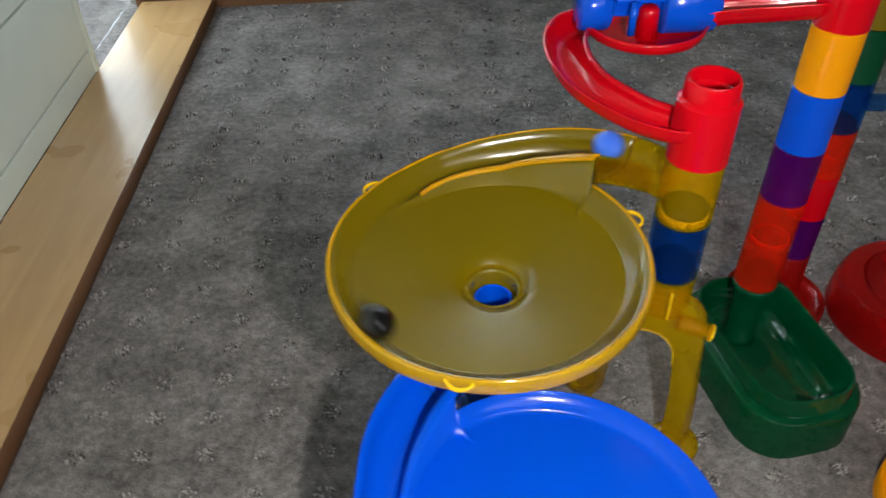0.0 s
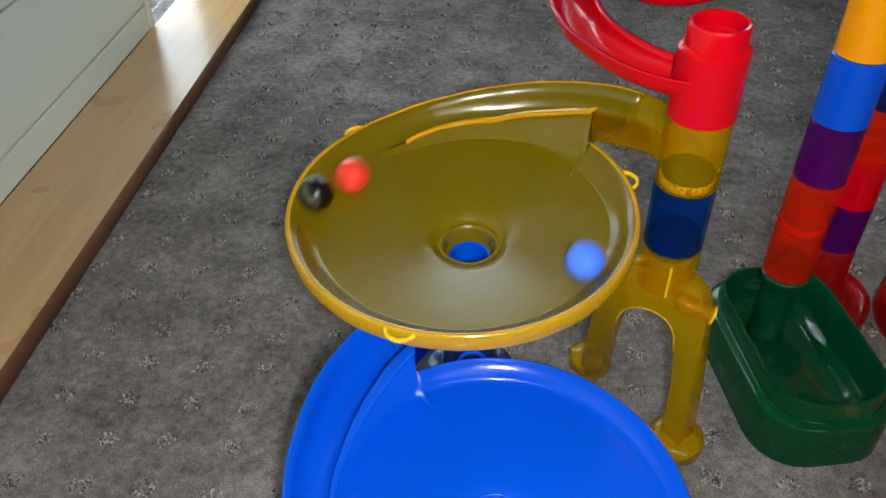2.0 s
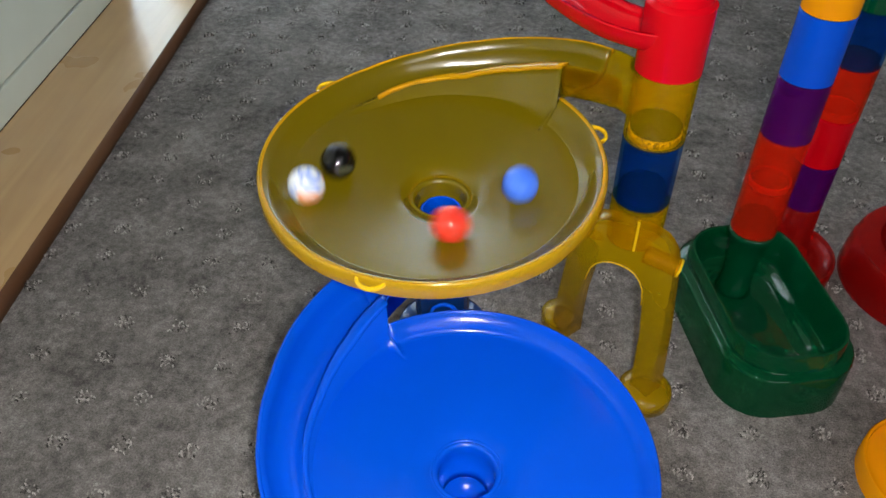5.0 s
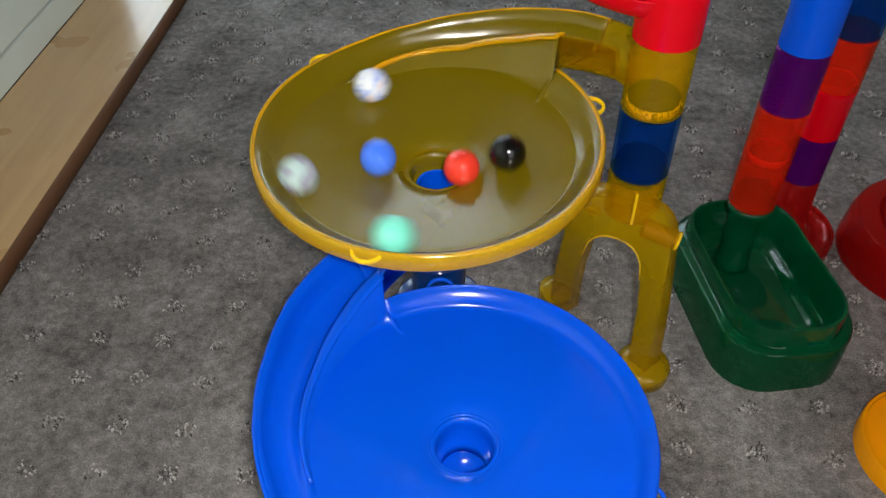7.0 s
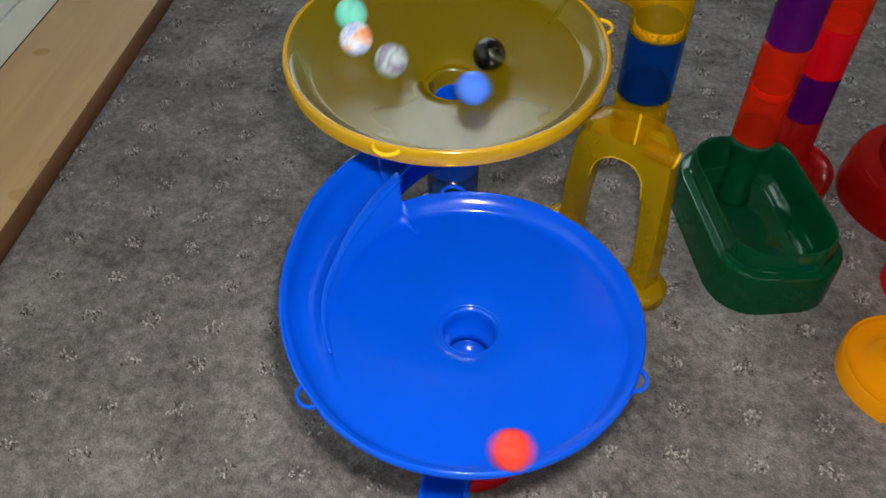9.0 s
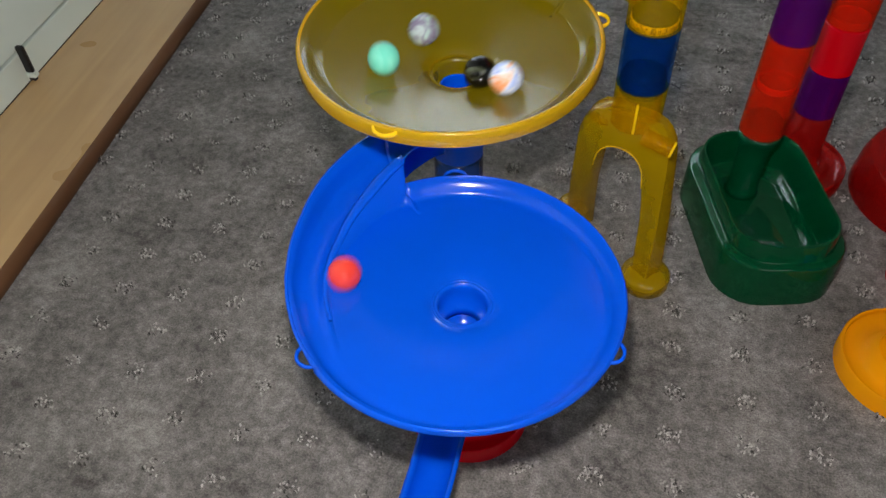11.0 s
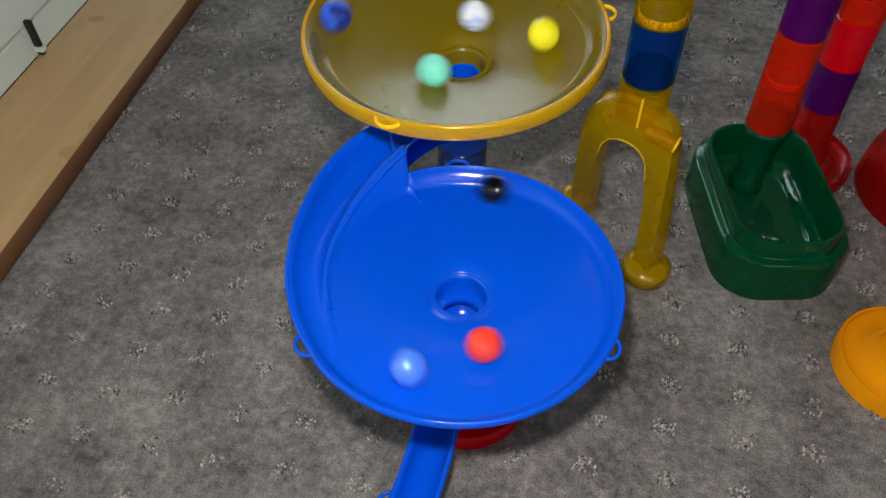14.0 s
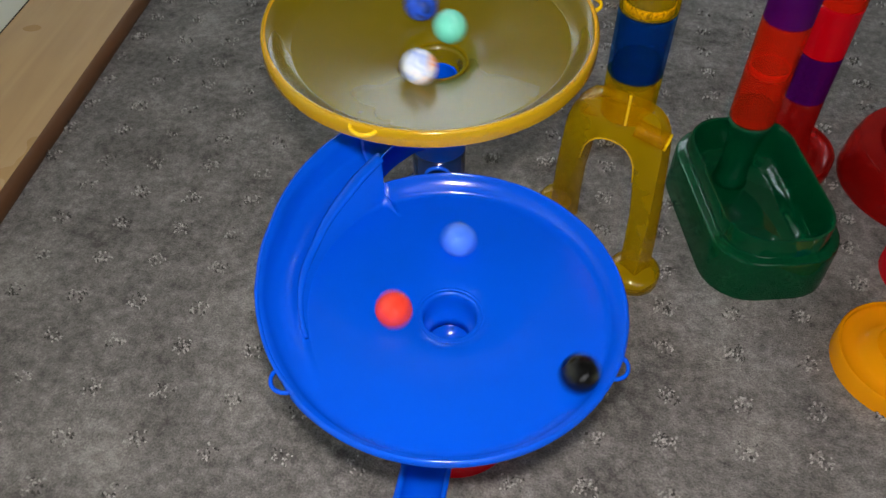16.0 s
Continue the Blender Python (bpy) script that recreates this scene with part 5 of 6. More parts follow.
        (11.2, .0379, .2835, .1825), (11.3, .0134, .2871, .1825), (11.4, -.0071, .2753, .1823), (11.5, -.0107, .2594, .1810),
        (11.6, .0049, .2367, .1784), (11.7, .0330, .2361, .1781), (11.8, .0476, .2467, .1798), (11.9, .0433, .2713, .1807),
        (12, .0192, .2793, .1802), (12.1, .0000, .2700, .1800), (12.2, -.0049, .2443, .1795), (12.3, .0110, .2302, .1787),
        (12.4, .0287, .2275, .1791), (12.5, .0503, .2439, .1805), (12.6, .0441, .2649, .1799), (12.7, .0228, .2763, .1794),
        (12.8, -.0030, .2700, .1806), (12.9, -.0087, .2495, .1802), (13, .0018, .2360, .1790), (13.1, .0313, .2408, .1768),
        (13.2, .0482, .2564, .1800), (13.3, .0410, .2754, .1811), (13.4, .0130, .2791, .1804), (13.5, -.0017, .2624, .1793),
        (13.6, .0042, .2412, .1780), (13.7, .0283, .2324, .1782), (13.8, .0433, .2457, .1789), (13.9, .0453, .2667, .1804),
        (14, .0205, .2798, .1803), (14.1, .0007, .2660, .1793), (14.2, -.0013, .2418, .1790), (14.3, .0182, .2243, .1794),
        (14.4, .0390, .2377, .1788), (14.5, .0414, .2565, .1785), (14.6, .0181, .2770, .1796), (14.7, -.0013, .2686, .1801),
        (14.8, -.0038, .2544, .1792), (14.9, .0165, .2422, .1738), (15, .0400, .2440, .1783), (15.1, .0398, .2625, .1787),
        (15.2, .0193, .2740, .1784), (15.3, .0018, .2581, .1779), (15.4, .0037, .2411, .1781), (15.5, .0256, .2353, .1776),
        (15.6, .0412, .2494, .1783), (15.7, .0344, .2682, .1783), (15.8, .0093, .2702, .1782), (15.9, .0020, .2520, .1776),
        (16, .0166, .2367, .1772),
    ),
    "clear": (
        (0, .1910, .3800, .2085), (0.1, .1910, .3800, .2085), (0.2, .1910, .3800, .2085), (0.3, .1910, .3800, .2085),
        (0.4, .1910, .3800, .2085), (0.5, .1910, .3800, .2085), (0.6, .1910, .3800, .2085), (0.7, .1910, .3800, .2085),
        (0.8, .1910, .3800, .2085), (0.9, .1910, .3800, .2085), (1, .1910, .3800, .2085), (1.1, .1910, .3800, .2085),
        (1.2, .1910, .3800, .2085), (1.3, .1910, .3800, .2085), (1.4, .1910, .3800, .2085), (1.5, .1910, .3800, .2085),
        (1.6, .1910, .3800, .2085), (1.7, .1910, .3800, .2085), (1.8, .1910, .3800, .2085), (1.9, .1910, .3800, .2085),
        (2, .1910, .3800, .2085), (2.1, .1910, .3800, .2085), (2.2, .1910, .3800, .2085), (2.3, .1910, .3800, .2085),
        (2.4, .1910, .3800, .2085), (2.5, .1910, .3800, .2085), (2.6, .1910, .3800, .2085), (2.7, .1910, .3800, .2085),
        (2.8, .1910, .3800, .2085), (2.9, .1910, .3800, .2085), (3, .1910, .3800, .2085), (3.1, .1910, .3800, .2085),
        (3.2, .1910, .3800, .2085), (3.3, .1910, .3800, .2085), (3.4, .1910, .3800, .2085), (3.5, .1910, .3800, .2085),
        (3.6, .1910, .3800, .2085), (3.7, .1910, .3800, .2085), (3.8, .1910, .3800, .2085), (3.9, .1910, .3800, .2085),
        (4, .1910, .3800, .2085), (4.1, .1910, .3800, .2085), (4.2, .1910, .3800, .2085), (4.3, .1910, .3800, .2085),
        (4.4, .1910, .3800, .2085), (4.5, .1910, .3800, .2283), (4.6, .1910, .3800, .2482), (4.7, .1910, .3800, .2680),
        (4.8, .1910, .3800, .2680), (4.9, .1650, .3840, .2615), (5, .1300, .3900, .2565), (5.1, .0800, .3980, .2525),
        (5.2, .0525, .3520, .2475), (5.3, .0735, .3090, .2445), (5.4, .1137, .2944, .2360), (5.5, .0946, .3232, .2045),
        (5.6, .0391, .3458, .2011), (5.7, -.0141, .3324, .1997), (5.8, -.0386, .2896, .1923), (5.9, -.0477, .2488, .1905),
        (6, -.0285, .2099, .1873), (6.1, .0096, .1918, .1855), (6.2, .0494, .2003, .1854), (6.3, .0748, .2302, .1862),
        (6.4, .0803, .2620, .1877), (6.5, .0585, .3017, .1895), (6.6, .0193, .3173, .1907), (6.7, -.0146, .3075, .1904),
        (6.8, -.0443, .2772, .1917), (6.9, -.0446, .2451, .1882), (7, -.0304, .2205, .1862), (7.1, .0012, .1957, .1853),
        (7.2, .0330, .2009, .1840), (7.3, .0564, .2151, .1842), (7.4, .0734, .2478, .1855), (7.5, .0692, .2796, .1872),
        (7.6, .0524, .2990, .1880), (7.7, .0173, .3119, .1892), (7.8, -.0098, .3004, .1881), (7.9, -.0219, .2811, .1862),
        (8, -.0262, .2435, .1841), (8.1, -.0103, .2136, .1836), (8.2, .0091, .1961, .1848), (8.3, .0352, .1954, .1850),
        (8.4, .0563, .2136, .1844), (8.5, .0660, .2300, .1844), (8.6, .0668, .2584, .1844), (8.7, .0437, .2903, .1848),
        (8.8, .0215, .2931, .1840), (8.9, -.0053, .2804, .1830), (9, -.0086, .2496, .1802), (9.1, .0013, .2290, .1800),
        (9.2, .0313, .2209, .1804), (9.3, .0540, .2429, .1813), (9.4, .0505, .2739, .1826), (9.5, .0244, .2899, .1832),
        (9.6, -.0040, .2793, .1826), (9.7, -.0128, .2509, .1812), (9.8, .0039, .2269, .1800), (9.9, .0327, .2253, .1798),
        (10, .0513, .2467, .1806), (10.1, .0460, .2741, .1817), (10.2, .0215, .2865, .1822), (10.3, -.0029, .2750, .1815),
        (10.4, -.0088, .2492, .1802), (10.5, .0078, .2290, .1792), (10.6, .0334, .2297, .1791), (10.7, .0483, .2499, .1799),
        (10.8, .0416, .2736, .1809), (10.9, .0192, .2828, .1811), (11, -.0014, .2710, .1805), (11.1, -.0046, .2480, .1793),
        (11.2, .0112, .2316, .1785), (11.3, .0335, .2340, .1785), (11.4, .0396, .2604, .1784), (11.5, .0282, .2767, .1798),
        (11.6, .0017, .2706, .1799), (11.7, -.0020, .2545, .1788), (11.8, .0107, .2368, .1777), (11.9, .0384, .2429, .1781),
        (12, .0407, .2612, .1787), (12.1, .0251, .2740, .1786), (12.2, .0029, .2619, .1779), (12.3, .0047, .2421, .1778),
        (12.4, .0189, .2446, .1739), (12.5, .0375, .2545, .1766), (12.6, .0285, .2690, .1761), (12.7, .0103, .2673, .1759),
        (12.8, .0031, .2430, .1780), (12.9, .0191, .2420, .1738), (13, .0352, .2440, .1772), (13.1, .0296, .2696, .1770),
        (13.2, .0125, .2726, .1785), (13.3, .0062, .2565, .1746), (13.4, .0181, .2533, .1743), (13.5, .0296, .2635, .1748),
        (13.6, .0201, .2724, .1772), (13.7, .0159, .2625, .1747), (13.8, .0263, .2444, .1739), (13.9, .0277, .2488, .1741),
        (14, .0205, .2565, .1425), (14.1, .0205, .2565, .1175), (14.2, .0205, .2565, .0925), (14.3, .0205, .2565, .0800),
        (14.4, .0205, .2565, .0800), (14.5, .0205, .2565, .0800), (14.6, .0205, .2565, .0800), (14.7, .0205, .2565, .0800),
        (14.8, .0205, .2565, .0800), (14.9, .0205, .2565, .0800), (15, .0205, .2565, .0800), (15.1, .0205, .2565, .0800),
        (15.2, .0205, .2565, .0800), (15.3, .0205, .2565, .0800), (15.4, .0205, .2565, .0800), (15.5, .0205, .2565, .0800),
        (15.6, .0205, .2565, .0800), (15.7, .0205, .2565, .0800), (15.8, .0205, .2565, .0800), (15.9, .0205, .2565, .0800),
        (16, .0205, .2565, .0800),
    ),
    "mint": (
        (0, .1910, .3800, .2270), (0.1, .1910, .3800, .2270), (0.2, .1910, .3800, .2270), (0.3, .1910, .3800, .2270),
        (0.4, .1910, .3800, .2270), (0.5, .1910, .3800, .2270), (0.6, .1910, .3800, .2270), (0.7, .1910, .3800, .2270),
        (0.8, .1910, .3800, .2270), (0.9, .1910, .3800, .2270), (1, .1910, .3800, .2270), (1.1, .1910, .3800, .2270),
        (1.2, .1910, .3800, .2270), (1.3, .1910, .3800, .2270), (1.4, .1910, .3800, .2270), (1.5, .1910, .3800, .2270),
        (1.6, .1910, .3800, .2270), (1.7, .1910, .3800, .2270), (1.8, .1910, .3800, .2270), (1.9, .1910, .3800, .2270),
        (2, .1910, .3800, .2270), (2.1, .1910, .3800, .2270), (2.2, .1910, .3800, .2270), (2.3, .1910, .3800, .2270),
        (2.4, .1910, .3800, .2270), (2.5, .1910, .3800, .2270), (2.6, .1910, .3800, .2270), (2.7, .1910, .3800, .2270),
        (2.8, .1910, .3800, .2270), (2.9, .1910, .3800, .2270), (3, .1910, .3800, .2270), (3.1, .1910, .3800, .2270),
        (3.2, .1910, .3800, .2270), (3.3, .1910, .3800, .2270), (3.4, .1910, .3800, .2270), (3.5, .1910, .3800, .2270),
        (3.6, .1910, .3800, .2270), (3.7, .1910, .3800, .2270), (3.8, .1910, .3800, .2270), (3.9, .1910, .3800, .2270),
        (4, .1910, .3800, .2270), (4.1, .1910, .3800, .2270), (4.2, .1910, .3800, .2270), (4.3, .1910, .3800, .2270),
        (4.4, .1910, .3800, .2270), (4.5, .1910, .3800, .2270), (4.6, .1910, .3800, .2270), (4.7, .1910, .3800, .2270),
        (4.8, .1910, .3800, .2270), (4.9, .1910, .3800, .2270), (5, .1910, .3800, .2270), (5.1, .1910, .3800, .2270),
        (5.2, .1910, .3800, .2270), (5.3, .1910, .3800, .2407), (5.4, .1910, .3800, .2543), (5.5, .1910, .3800, .2680),
        (5.6, .1910, .3800, .2680), (5.7, .1650, .3840, .2615), (5.8, .1300, .3900, .2565), (5.9, .0800, .3980, .2525),
        (6, .0525, .3520, .2475), (6.1, .0735, .3090, .2445), (6.2, .1137, .2944, .2360), (6.3, .0895, .3257, .2043),
        (6.4, .0696, .3322, .2031), (6.5, .0279, .3289, .1996), (6.6, -.0150, .3136, .1934), (6.7, -.0407, .2859, .1921),
        (6.8, -.0437, .2311, .1897), (6.9, -.0174, .2000, .1871), (7, .0164, .1923, .1852), (7.1, .0619, .2112, .1855),
        (7.2, .0830, .2439, .1877), (7.3, .0818, .2755, .1893), (7.4, .0536, .3063, .1899), (7.5, .0189, .3157, .1902),
        (7.6, -.0126, .3044, .1894), (7.7, -.0436, .2741, .1902), (7.8, -.0467, .2420, .1901), (7.9, -.0382, .2198, .1892),
        (8, -.0150, .1996, .1863), (8.1, .0142, .1907, .1856), (8.2, .0373, .1933, .1855), (8.3, .0630, .2161, .1851),
        (8.4, .0744, .2458, .1857), (8.5, .0718, .2727, .1868), (8.6, .0507, .3022, .1885), (8.7, .0241, .3126, .1894),
        (8.8, -.0009, .3090, .1893), (8.9, -.0220, .2949, .1887), (9, -.0351, .2732, .1878), (9.1, -.0335, .2468, .1858),
        (9.2, -.0128, .2192, .1833), (9.3, .0173, .2070, .1826), (9.4, .0479, .2162, .1828), (9.5, .0658, .2422, .1838),
        (9.6, .0634, .2732, .1851), (9.7, .0424, .2955, .1859), (9.8, .0125, .2997, .1860), (9.9, -.0130, .2844, .1851),
        (10, -.0232, .2570, .1837), (10.1, -.0140, .2297, .1823), (10.2, .0099, .2145, .1815), (10.3, .0377, .2175, .1815),
        (10.4, .0570, .2370, .1822), (10.5, .0599, .2638, .1833), (10.6, .0455, .2861, .1841), (10.7, .0208, .2943, .1843),
        (10.8, -.0033, .2853, .1838), (10.9, -.0161, .2637, .1826), (11, -.0126, .2393, .1814), (11.1, .0052, .2228, .1805),
        (11.2, .0289, .2210, .1802), (11.3, .0481, .2343, .1807), (11.4, .0546, .2607, .1818), (11.5, .0485, .2769, .1827),
        (11.6, .0173, .2861, .1821), (11.7, -.0078, .2737, .1822), (11.8, -.0143, .2515, .1815), (11.9, -.0014, .2274, .1805),
        (12, .0221, .2213, .1800), (12.1, .0405, .2324, .1796), (12.2, .0452, .2683, .1806), (12.3, .0277, .2870, .1825),
        (12.4, .0066, .2869, .1830), (12.5, -.0084, .2645, .1810), (12.6, -.0016, .2388, .1793), (12.7, .0188, .2273, .1789),
        (12.8, .0438, .2422, .1792), (12.9, .0466, .2646, .1804), (13, .0314, .2769, .1801), (13.1, .0042, .2715, .1796),
        (13.2, -.0059, .2524, .1796), (13.3, .0020, .2361, .1789), (13.4, .0271, .2267, .1791), (13.5, .0438, .2446, .1791),
        (13.6, .0140, .2805, .1807), (13.7, .0193, .2804, .1805), (13.8, -.0021, .2702, .1805), (13.9, -.0061, .2534, .1797),
        (14, .0135, .2309, .1784), (14.1, .0364, .2339, .1788), (14.2, .0431, .2506, .1787), (14.3, .0282, .2741, .1791),
        (14.4, .0070, .2699, .1788), (14.5, -.0013, .2528, .1786), (14.6, .0160, .2366, .1773), (14.7, .0358, .2437, .1775),
        (14.8, .0391, .2613, .1783), (14.9, .0224, .2747, .1788), (15, .0019, .2631, .1786), (15.1, -.0013, .2478, .1786),
        (15.2, .0207, .2326, .1779), (15.3, .0366, .2483, .1768), (15.4, .0342, .2678, .1780), (15.5, .0136, .2728, .1784),
        (15.6, .0045, .2567, .1760), (15.7, .0145, .2407, .1754), (15.8, .0376, .2366, .1787), (15.9, .0364, .2603, .1765),
        (16, .0226, .2720, .1769),
    ),
    "yellow": (
        (0, .1910, .3800, .2455), (0.1, .1910, .3800, .2455), (0.2, .1910, .3800, .2455), (0.3, .1910, .3800, .2455),
        (0.4, .1910, .3800, .2455), (0.5, .1910, .3800, .2455), (0.6, .1910, .3800, .2455), (0.7, .1910, .3800, .2455),
        (0.8, .1910, .3800, .2455), (0.9, .1910, .3800, .2455), (1, .1910, .3800, .2455), (1.1, .1910, .3800, .2455),
        (1.2, .1910, .3800, .2455), (1.3, .1910, .3800, .2455), (1.4, .1910, .3800, .2455), (1.5, .1910, .3800, .2455),
        (1.6, .1910, .3800, .2455), (1.7, .1910, .3800, .2455), (1.8, .1910, .3800, .2455), (1.9, .1910, .3800, .2455),
        (2, .1910, .3800, .2455), (2.1, .1910, .3800, .2455), (2.2, .1910, .3800, .2455), (2.3, .1910, .3800, .2455),
        (2.4, .1910, .3800, .2455), (2.5, .1910, .3800, .2455), (2.6, .1910, .3800, .2455), (2.7, .1910, .3800, .2455),
        (2.8, .1910, .3800, .2455), (2.9, .1910, .3800, .2455), (3, .1910, .3800, .2455), (3.1, .1910, .3800, .2455),
        (3.2, .1910, .3800, .2455), (3.3, .1910, .3800, .2455), (3.4, .1910, .3800, .2455), (3.5, .1910, .3800, .2455),
        (3.6, .1910, .3800, .2455), (3.7, .1910, .3800, .2455), (3.8, .1910, .3800, .2455), (3.9, .1910, .3800, .2455),
        (4, .1910, .3800, .2455), (4.1, .1910, .3800, .2455), (4.2, .1910, .3800, .2455), (4.3, .1910, .3800, .2455),
        (4.4, .1910, .3800, .2455), (4.5, .1910, .3800, .2455), (4.6, .1910, .3800, .2455), (4.7, .1910, .3800, .2455),
        (4.8, .1910, .3800, .2455), (4.9, .1910, .3800, .2455), (5, .1910, .3800, .2455), (5.1, .1910, .3800, .2455),
        (5.2, .1910, .3800, .2455), (5.3, .1910, .3800, .2455), (5.4, .1910, .3800, .2455), (5.5, .1910, .3800, .2455),
        (5.6, .1910, .3800, .2455), (5.7, .1910, .3800, .2455), (5.8, .1910, .3800, .2455), (5.9, .1910, .3800, .2455),
        (6, .1910, .3800, .2455), (6.1, .1910, .3800, .2455), (6.2, .1910, .3800, .2455), (6.3, .1910, .3800, .2455),
        (6.4, .1910, .3800, .2455), (6.5, .1910, .3800, .2455), (6.6, .1910, .3800, .2455), (6.7, .1910, .3800, .2455),
        (6.8, .1910, .3800, .2455), (6.9, .1910, .3800, .2455), (7, .1910, .3800, .2455), (7.1, .1910, .3800, .2455),
        (7.2, .1910, .3800, .2455), (7.3, .1910, .3800, .2455), (7.4, .1910, .3800, .2455), (7.5, .1910, .3800, .2455),
        (7.6, .1910, .3800, .2455), (7.7, .1910, .3800, .2455), (7.8, .1910, .3800, .2455), (7.9, .1910, .3800, .2455),
        (8, .1910, .3800, .2455), (8.1, .1910, .3800, .2455), (8.2, .1910, .3800, .2455), (8.3, .1910, .3800, .2455),
        (8.4, .1910, .3800, .2455), (8.5, .1910, .3800, .2455), (8.6, .1910, .3800, .2455), (8.7, .1910, .3800, .2455),
        (8.8, .1910, .3800, .2455), (8.9, .1910, .3800, .2455), (9, .1910, .3800, .2455), (9.1, .1910, .3800, .2455),
        (9.2, .1910, .3800, .2455), (9.3, .1910, .3800, .2455), (9.4, .1910, .3800, .2455), (9.5, .1910, .3800, .2455),
        (9.6, .1910, .3800, .2455), (9.7, .1910, .3800, .2455), (9.8, .1910, .3800, .2455), (9.9, .1910, .3800, .2530),
        (10, .1910, .3800, .2605), (10.1, .1910, .3800, .2680), (10.2, .1910, .3800, .2680), (10.3, .1650, .3840, .2615),
        (10.4, .1300, .3900, .2565), (10.5, .0800, .3980, .2525), (10.6, .0525, .3520, .2475), (10.7, .0735, .3090, .2445),
        (10.8, .1137, .2944, .2360), (10.9, .0946, .3232, .2045), (11, .0350, .3455, .2007), (11.1, -.0128, .3149, .1934),
        (11.2, -.0426, .2817, .1919), (11.3, -.0421, .2381, .1877), (11.4, -.0248, .2099, .1863), (11.5, -.0016, .1997, .1848),
        (11.6, .0326, .2086, .1826), (11.7, .0586, .2216, .1838), (11.8, .0728, .2427, .1854), (11.9, .0692, .2817, .1875),
        (12, .0499, .3017, .1883), (12.1, .0242, .3109, .1889), (12.2, -.0032, .3067, .1889), (12.3, -.0256, .2897, .1884),
        (12.4, -.0352, .2703, .1875), (12.5, -.0265, .2334, .1845), (12.6, -.0052, .2095, .1836), (12.7, .0179, .2017, .1835),
        (12.8, .0504, .2107, .1839), (12.9, .0654, .2358, .1840), (13, .0702, .2561, .1851), (13.1, .0542, .2867, .1856),
        (13.2, .0269, .3033, .1869), (13.3, -.0063, .2985, .1872), (13.4, -.0299, .2723, .1866), (13.5, -.0358, .2518, .1864),
        (13.6, -.0291, .2352, .1850), (13.7, .0001, .2171, .1819), (13.8, .0304, .2186, .1807), (13.9, .0522, .2333, .1815),
        (14, .0591, .2681, .1835), (14.1, .0451, .2860, .1840), (14.2, .0226, .2952, .1846), (14.3, -.0014, .2894, .1844),
        (14.4, -.0178, .2703, .1837), (14.5, -.0167, .2477, .1820), (14.6, .0010, .2235, .1808), (14.7, .0247, .2200, .1803),
        (14.8, .0459, .2265, .1812), (14.9, .0558, .2528, .1816), (15, .0434, .2757, .1816), (15.1, .0176, .2881, .1826),
        (15.2, -.0105, .2774, .1833), (15.3, -.0238, .2588, .1840), (15.4, -.0195, .2442, .1827), (15.5, .0075, .2266, .1796),
        (15.6, .0430, .2313, .1801), (15.7, .0577, .2511, .1820), (15.8, .0452, .2849, .1838), (15.9, .0185, .3045, .1866),
        (16, -.0120, .3060, .1872),
    ),
    "navy": (
        (0, .1910, .3800, .1715), (0.1, .1910, .3800, .1715), (0.2, .1910, .3800, .1715), (0.3, .1910, .3800, .1715),
        (0.4, .1910, .3800, .1715), (0.5, .1910, .3800, .1715), (0.6, .1910, .3800, .1715), (0.7, .1910, .3800, .1715),
        (0.8, .1910, .3800, .1715), (0.9, .1910, .3800, .1715), (1, .1910, .3800, .1715), (1.1, .1910, .3800, .1715),
        (1.2, .1910, .3800, .1715), (1.3, .1910, .3800, .1715), (1.4, .1910, .3800, .1715), (1.5, .1910, .3800, .1715),
        (1.6, .1910, .3800, .1715), (1.7, .1910, .3800, .1715), (1.8, .1910, .3800, .1715), (1.9, .1910, .3800, .1715),
        (2, .1910, .3800, .1715), (2.1, .1910, .3800, .1715), (2.2, .1910, .3800, .1715), (2.3, .1910, .3800, .1715),
        (2.4, .1910, .3800, .1715), (2.5, .1910, .3800, .1715), (2.6, .1910, .3800, .1715), (2.7, .1910, .3800, .1715),
        (2.8, .1910, .3800, .1715), (2.9, .1910, .3800, .1715), (3, .1910, .3800, .1715), (3.1, .1910, .3800, .1715),
        (3.2, .1910, .3800, .1715), (3.3, .1910, .3800, .1715), (3.4, .1910, .3800, .1715), (3.5, .1910, .3800, .1715),
        (3.6, .1910, .3800, .1715), (3.7, .1910, .3800, .1715), (3.8, .1910, .3800, .1715), (3.9, .1910, .3800, .1715),
        (4, .1910, .3800, .1715), (4.1, .1910, .3800, .1715), (4.2, .1910, .3800, .1715), (4.3, .1910, .3800, .1715),
        (4.4, .1910, .3800, .1715), (4.5, .1910, .3800, .1715), (4.6, .1910, .3800, .1715), (4.7, .1910, .3800, .1715),
        (4.8, .1910, .3800, .1715), (4.9, .1910, .3800, .1715), (5, .1910, .3800, .1715), (5.1, .1910, .3800, .1715),
        (5.2, .1910, .3800, .1715), (5.3, .1910, .3800, .1715), (5.4, .1910, .3800, .1715), (5.5, .1910, .3800, .1715),
        (5.6, .1910, .3800, .1715), (5.7, .1910, .3800, .1715), (5.8, .1910, .3800, .1715), (5.9, .1910, .3800, .1715),
        (6, .1910, .3800, .1715), (6.1, .1910, .3800, .1715), (6.2, .1910, .3800, .1715), (6.3, .1910, .3800, .1715),
        (6.4, .1910, .3800, .1715), (6.5, .1910, .3800, .1715), (6.6, .1910, .3800, .1715), (6.7, .1910, .3800, .1715),
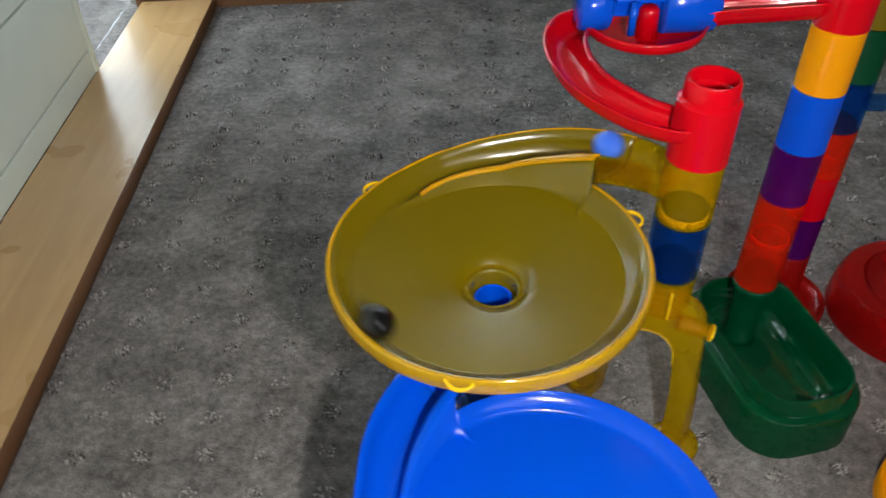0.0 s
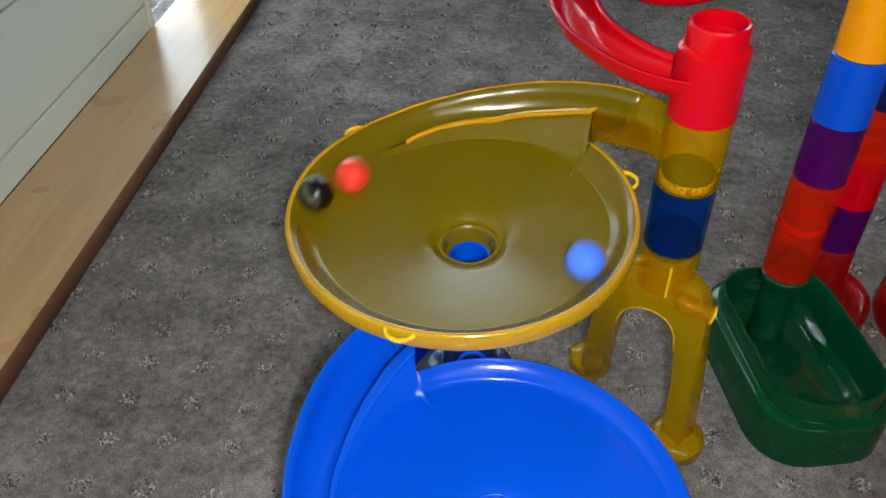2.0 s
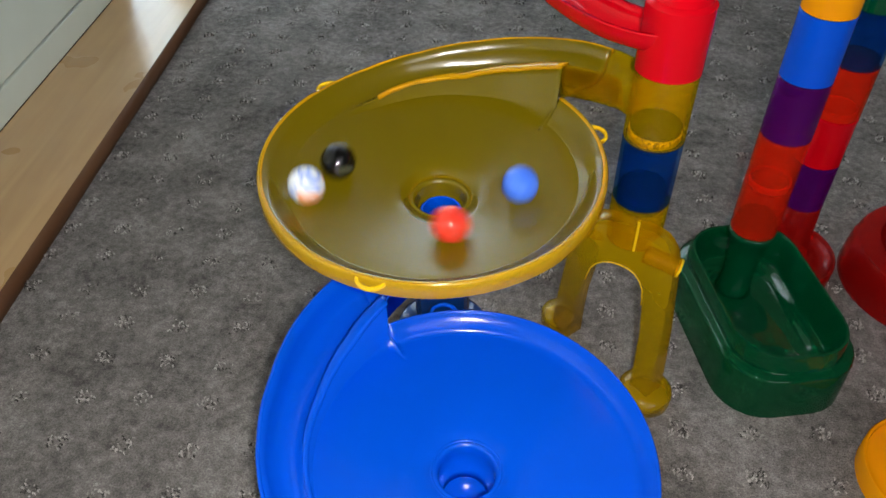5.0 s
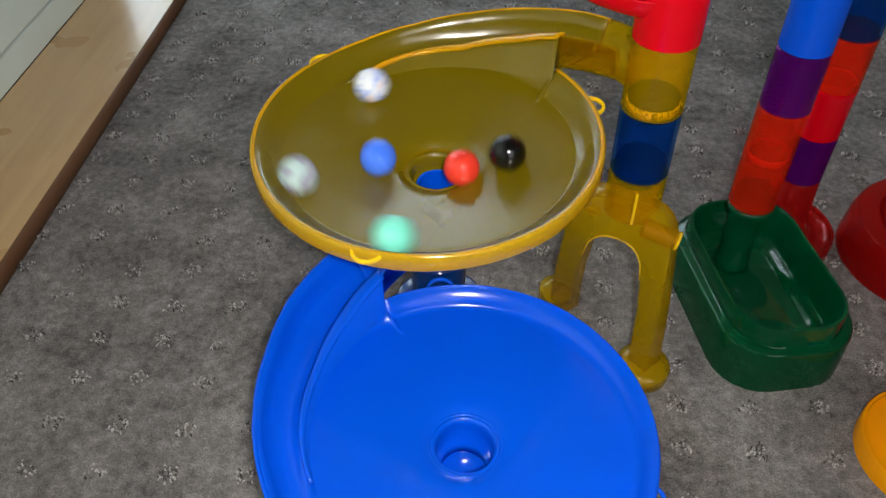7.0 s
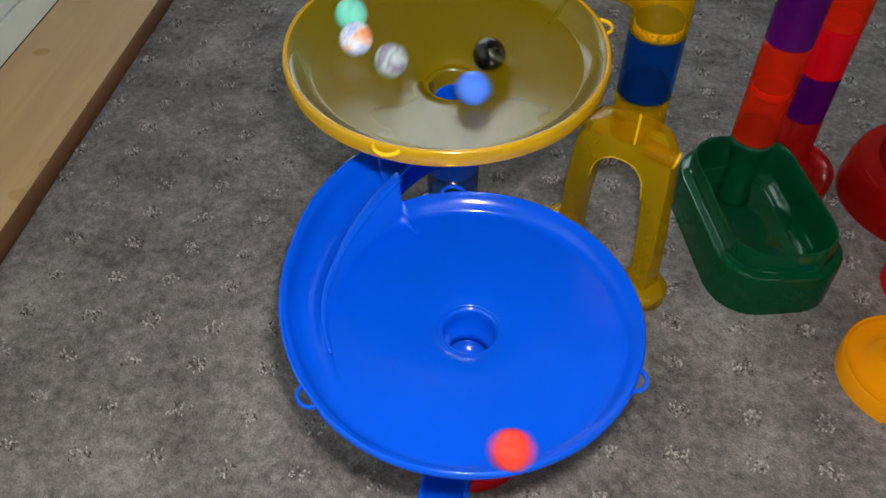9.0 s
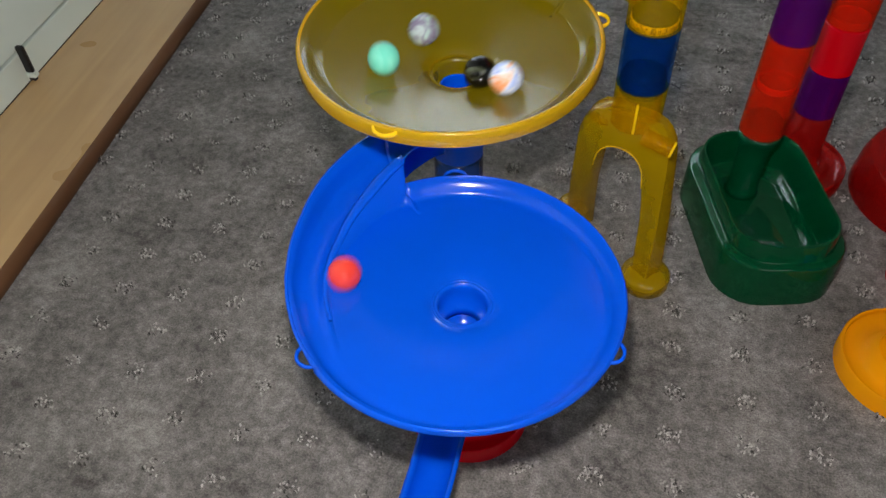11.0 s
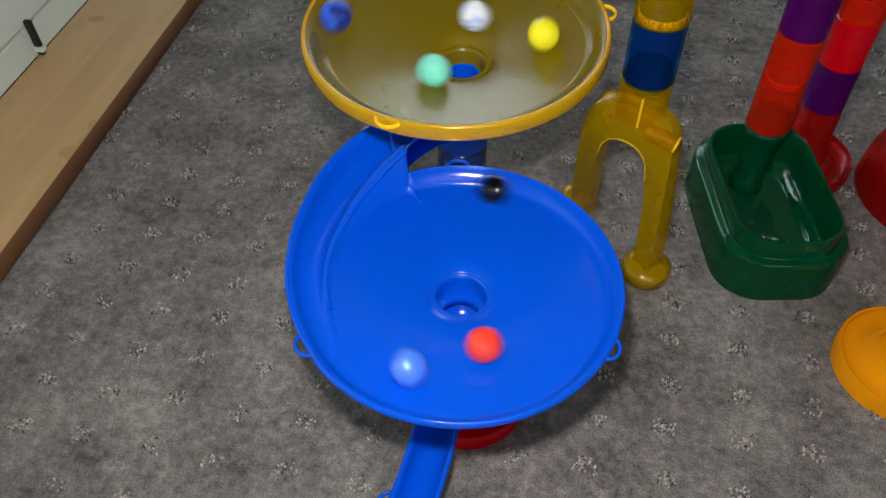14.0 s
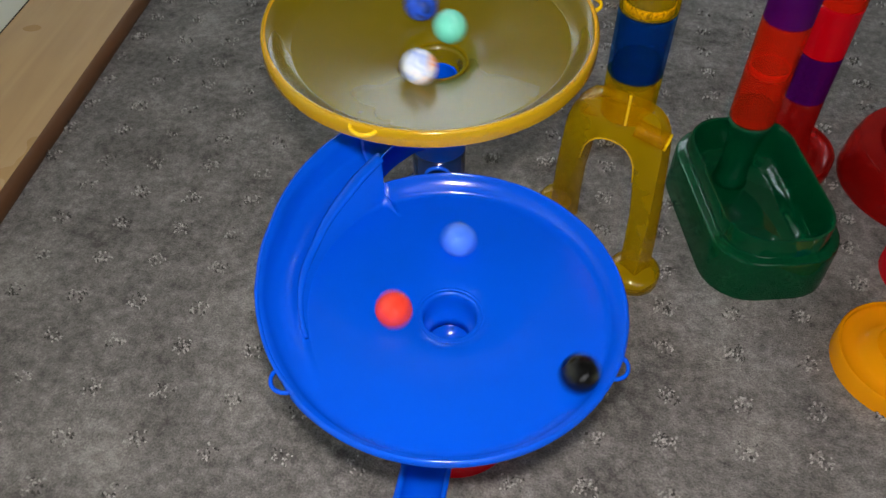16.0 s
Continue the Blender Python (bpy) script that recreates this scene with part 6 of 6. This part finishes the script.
        (6.8, .1910, .3800, .1715), (6.9, .1910, .3800, .1715), (7, .1910, .3800, .1715), (7.1, .1910, .3800, .1715),
        (7.2, .1910, .3800, .1715), (7.3, .1910, .3800, .1715), (7.4, .1910, .3800, .1715), (7.5, .1910, .3800, .1715),
        (7.6, .1910, .3800, .1715), (7.7, .1910, .3800, .1715), (7.8, .1910, .3800, .1715), (7.9, .1910, .3800, .1715),
        (8, .1910, .3800, .1715), (8.1, .1910, .3800, .1715), (8.2, .1910, .3800, .1715), (8.3, .1910, .3800, .1715),
        (8.4, .1910, .3800, .1715), (8.5, .1910, .3800, .1715), (8.6, .1910, .3800, .1715), (8.7, .1910, .3800, .1715),
        (8.8, .1910, .3800, .1715), (8.9, .1910, .3800, .1715), (9, .1910, .3800, .1715), (9.1, .1910, .3800, .1715),
        (9.2, .1910, .3800, .1715), (9.3, .1910, .3800, .1715), (9.4, .1910, .3800, .1715), (9.5, .1910, .3800, .1715),
        (9.6, .1910, .3800, .1715), (9.7, .1910, .3800, .1715), (9.8, .1910, .3800, .1715), (9.9, .1910, .3800, .1715),
        (10, .1910, .3800, .1715), (10.1, .1910, .3800, .1715), (10.2, .1910, .3800, .1715), (10.3, .1910, .3800, .1715),
        (10.4, .1910, .3800, .1715), (10.5, .1910, .3800, .1715), (10.6, .1910, .3800, .1715), (10.7, .1910, .3800, .1715),
        (10.8, .1910, .3800, .1715), (10.9, .1910, .3800, .1715), (11, .1910, .3800, .1715), (11.1, .1910, .3800, .1715),
        (11.2, .1910, .3800, .1715), (11.3, .1910, .3800, .1715), (11.4, .1910, .3800, .1715), (11.5, .1910, .3800, .1715),
        (11.6, .1910, .3800, .1715), (11.7, .1910, .3800, .2037), (11.8, .1910, .3800, .2358), (11.9, .1910, .3800, .2680),
        (12, .1910, .3800, .2680), (12.1, .1650, .3840, .2615), (12.2, .1300, .3900, .2565), (12.3, .0800, .3980, .2525),
        (12.4, .0525, .3520, .2475), (12.5, .0735, .3090, .2445), (12.6, .1137, .2944, .2360), (12.7, .0946, .3232, .2045),
        (12.8, .0410, .3448, .2012), (12.9, -.0103, .3327, .1997), (13, -.0363, .2934, .1925), (13.1, -.0461, .2548, .1892),
        (13.2, -.0272, .2135, .1863), (13.3, .0090, .1959, .1848), (13.4, .0625, .2116, .1856), (13.5, .0830, .2504, .1878),
        (13.6, .0757, .2853, .1894), (13.7, .0443, .3138, .1908), (13.8, .0016, .3161, .1910), (13.9, -.0331, .2906, .1899),
        (14, -.0439, .2485, .1882), (14.1, -.0297, .2132, .1867), (14.2, -.0029, .1908, .1878), (14.3, .0352, .1882, .1877),
        (14.4, .0630, .2071, .1862), (14.5, .0760, .2357, .1862), (14.6, .0726, .2748, .1873), (14.7, .0550, .2985, .1883),
        (14.8, .0278, .3098, .1887), (14.9, -.0011, .3055, .1884), (15, -.0237, .2871, .1875), (15.1, -.0335, .2599, .1863),
        (15.2, -.0282, .2242, .1855), (15.3, -.0102, .2034, .1851), (15.4, .0104, .1963, .1847), (15.5, .0386, .2024, .1841),
        (15.6, .0608, .2171, .1846), (15.7, .0676, .2395, .1843), (15.8, .0582, .2690, .1834), (15.9, .0296, .2834, .1816),
        (16, .0062, .2806, .1814),
    ),
}


def motions():
    for i, (key, rows) in enumerate(ROLLS.items()):
        walk(ROLLING[key], [(t, pose(x, y, z, 20 * i, 31 * k, 47 * k)) for k, (t, x, y, z) in enumerate(rows)])


motions()
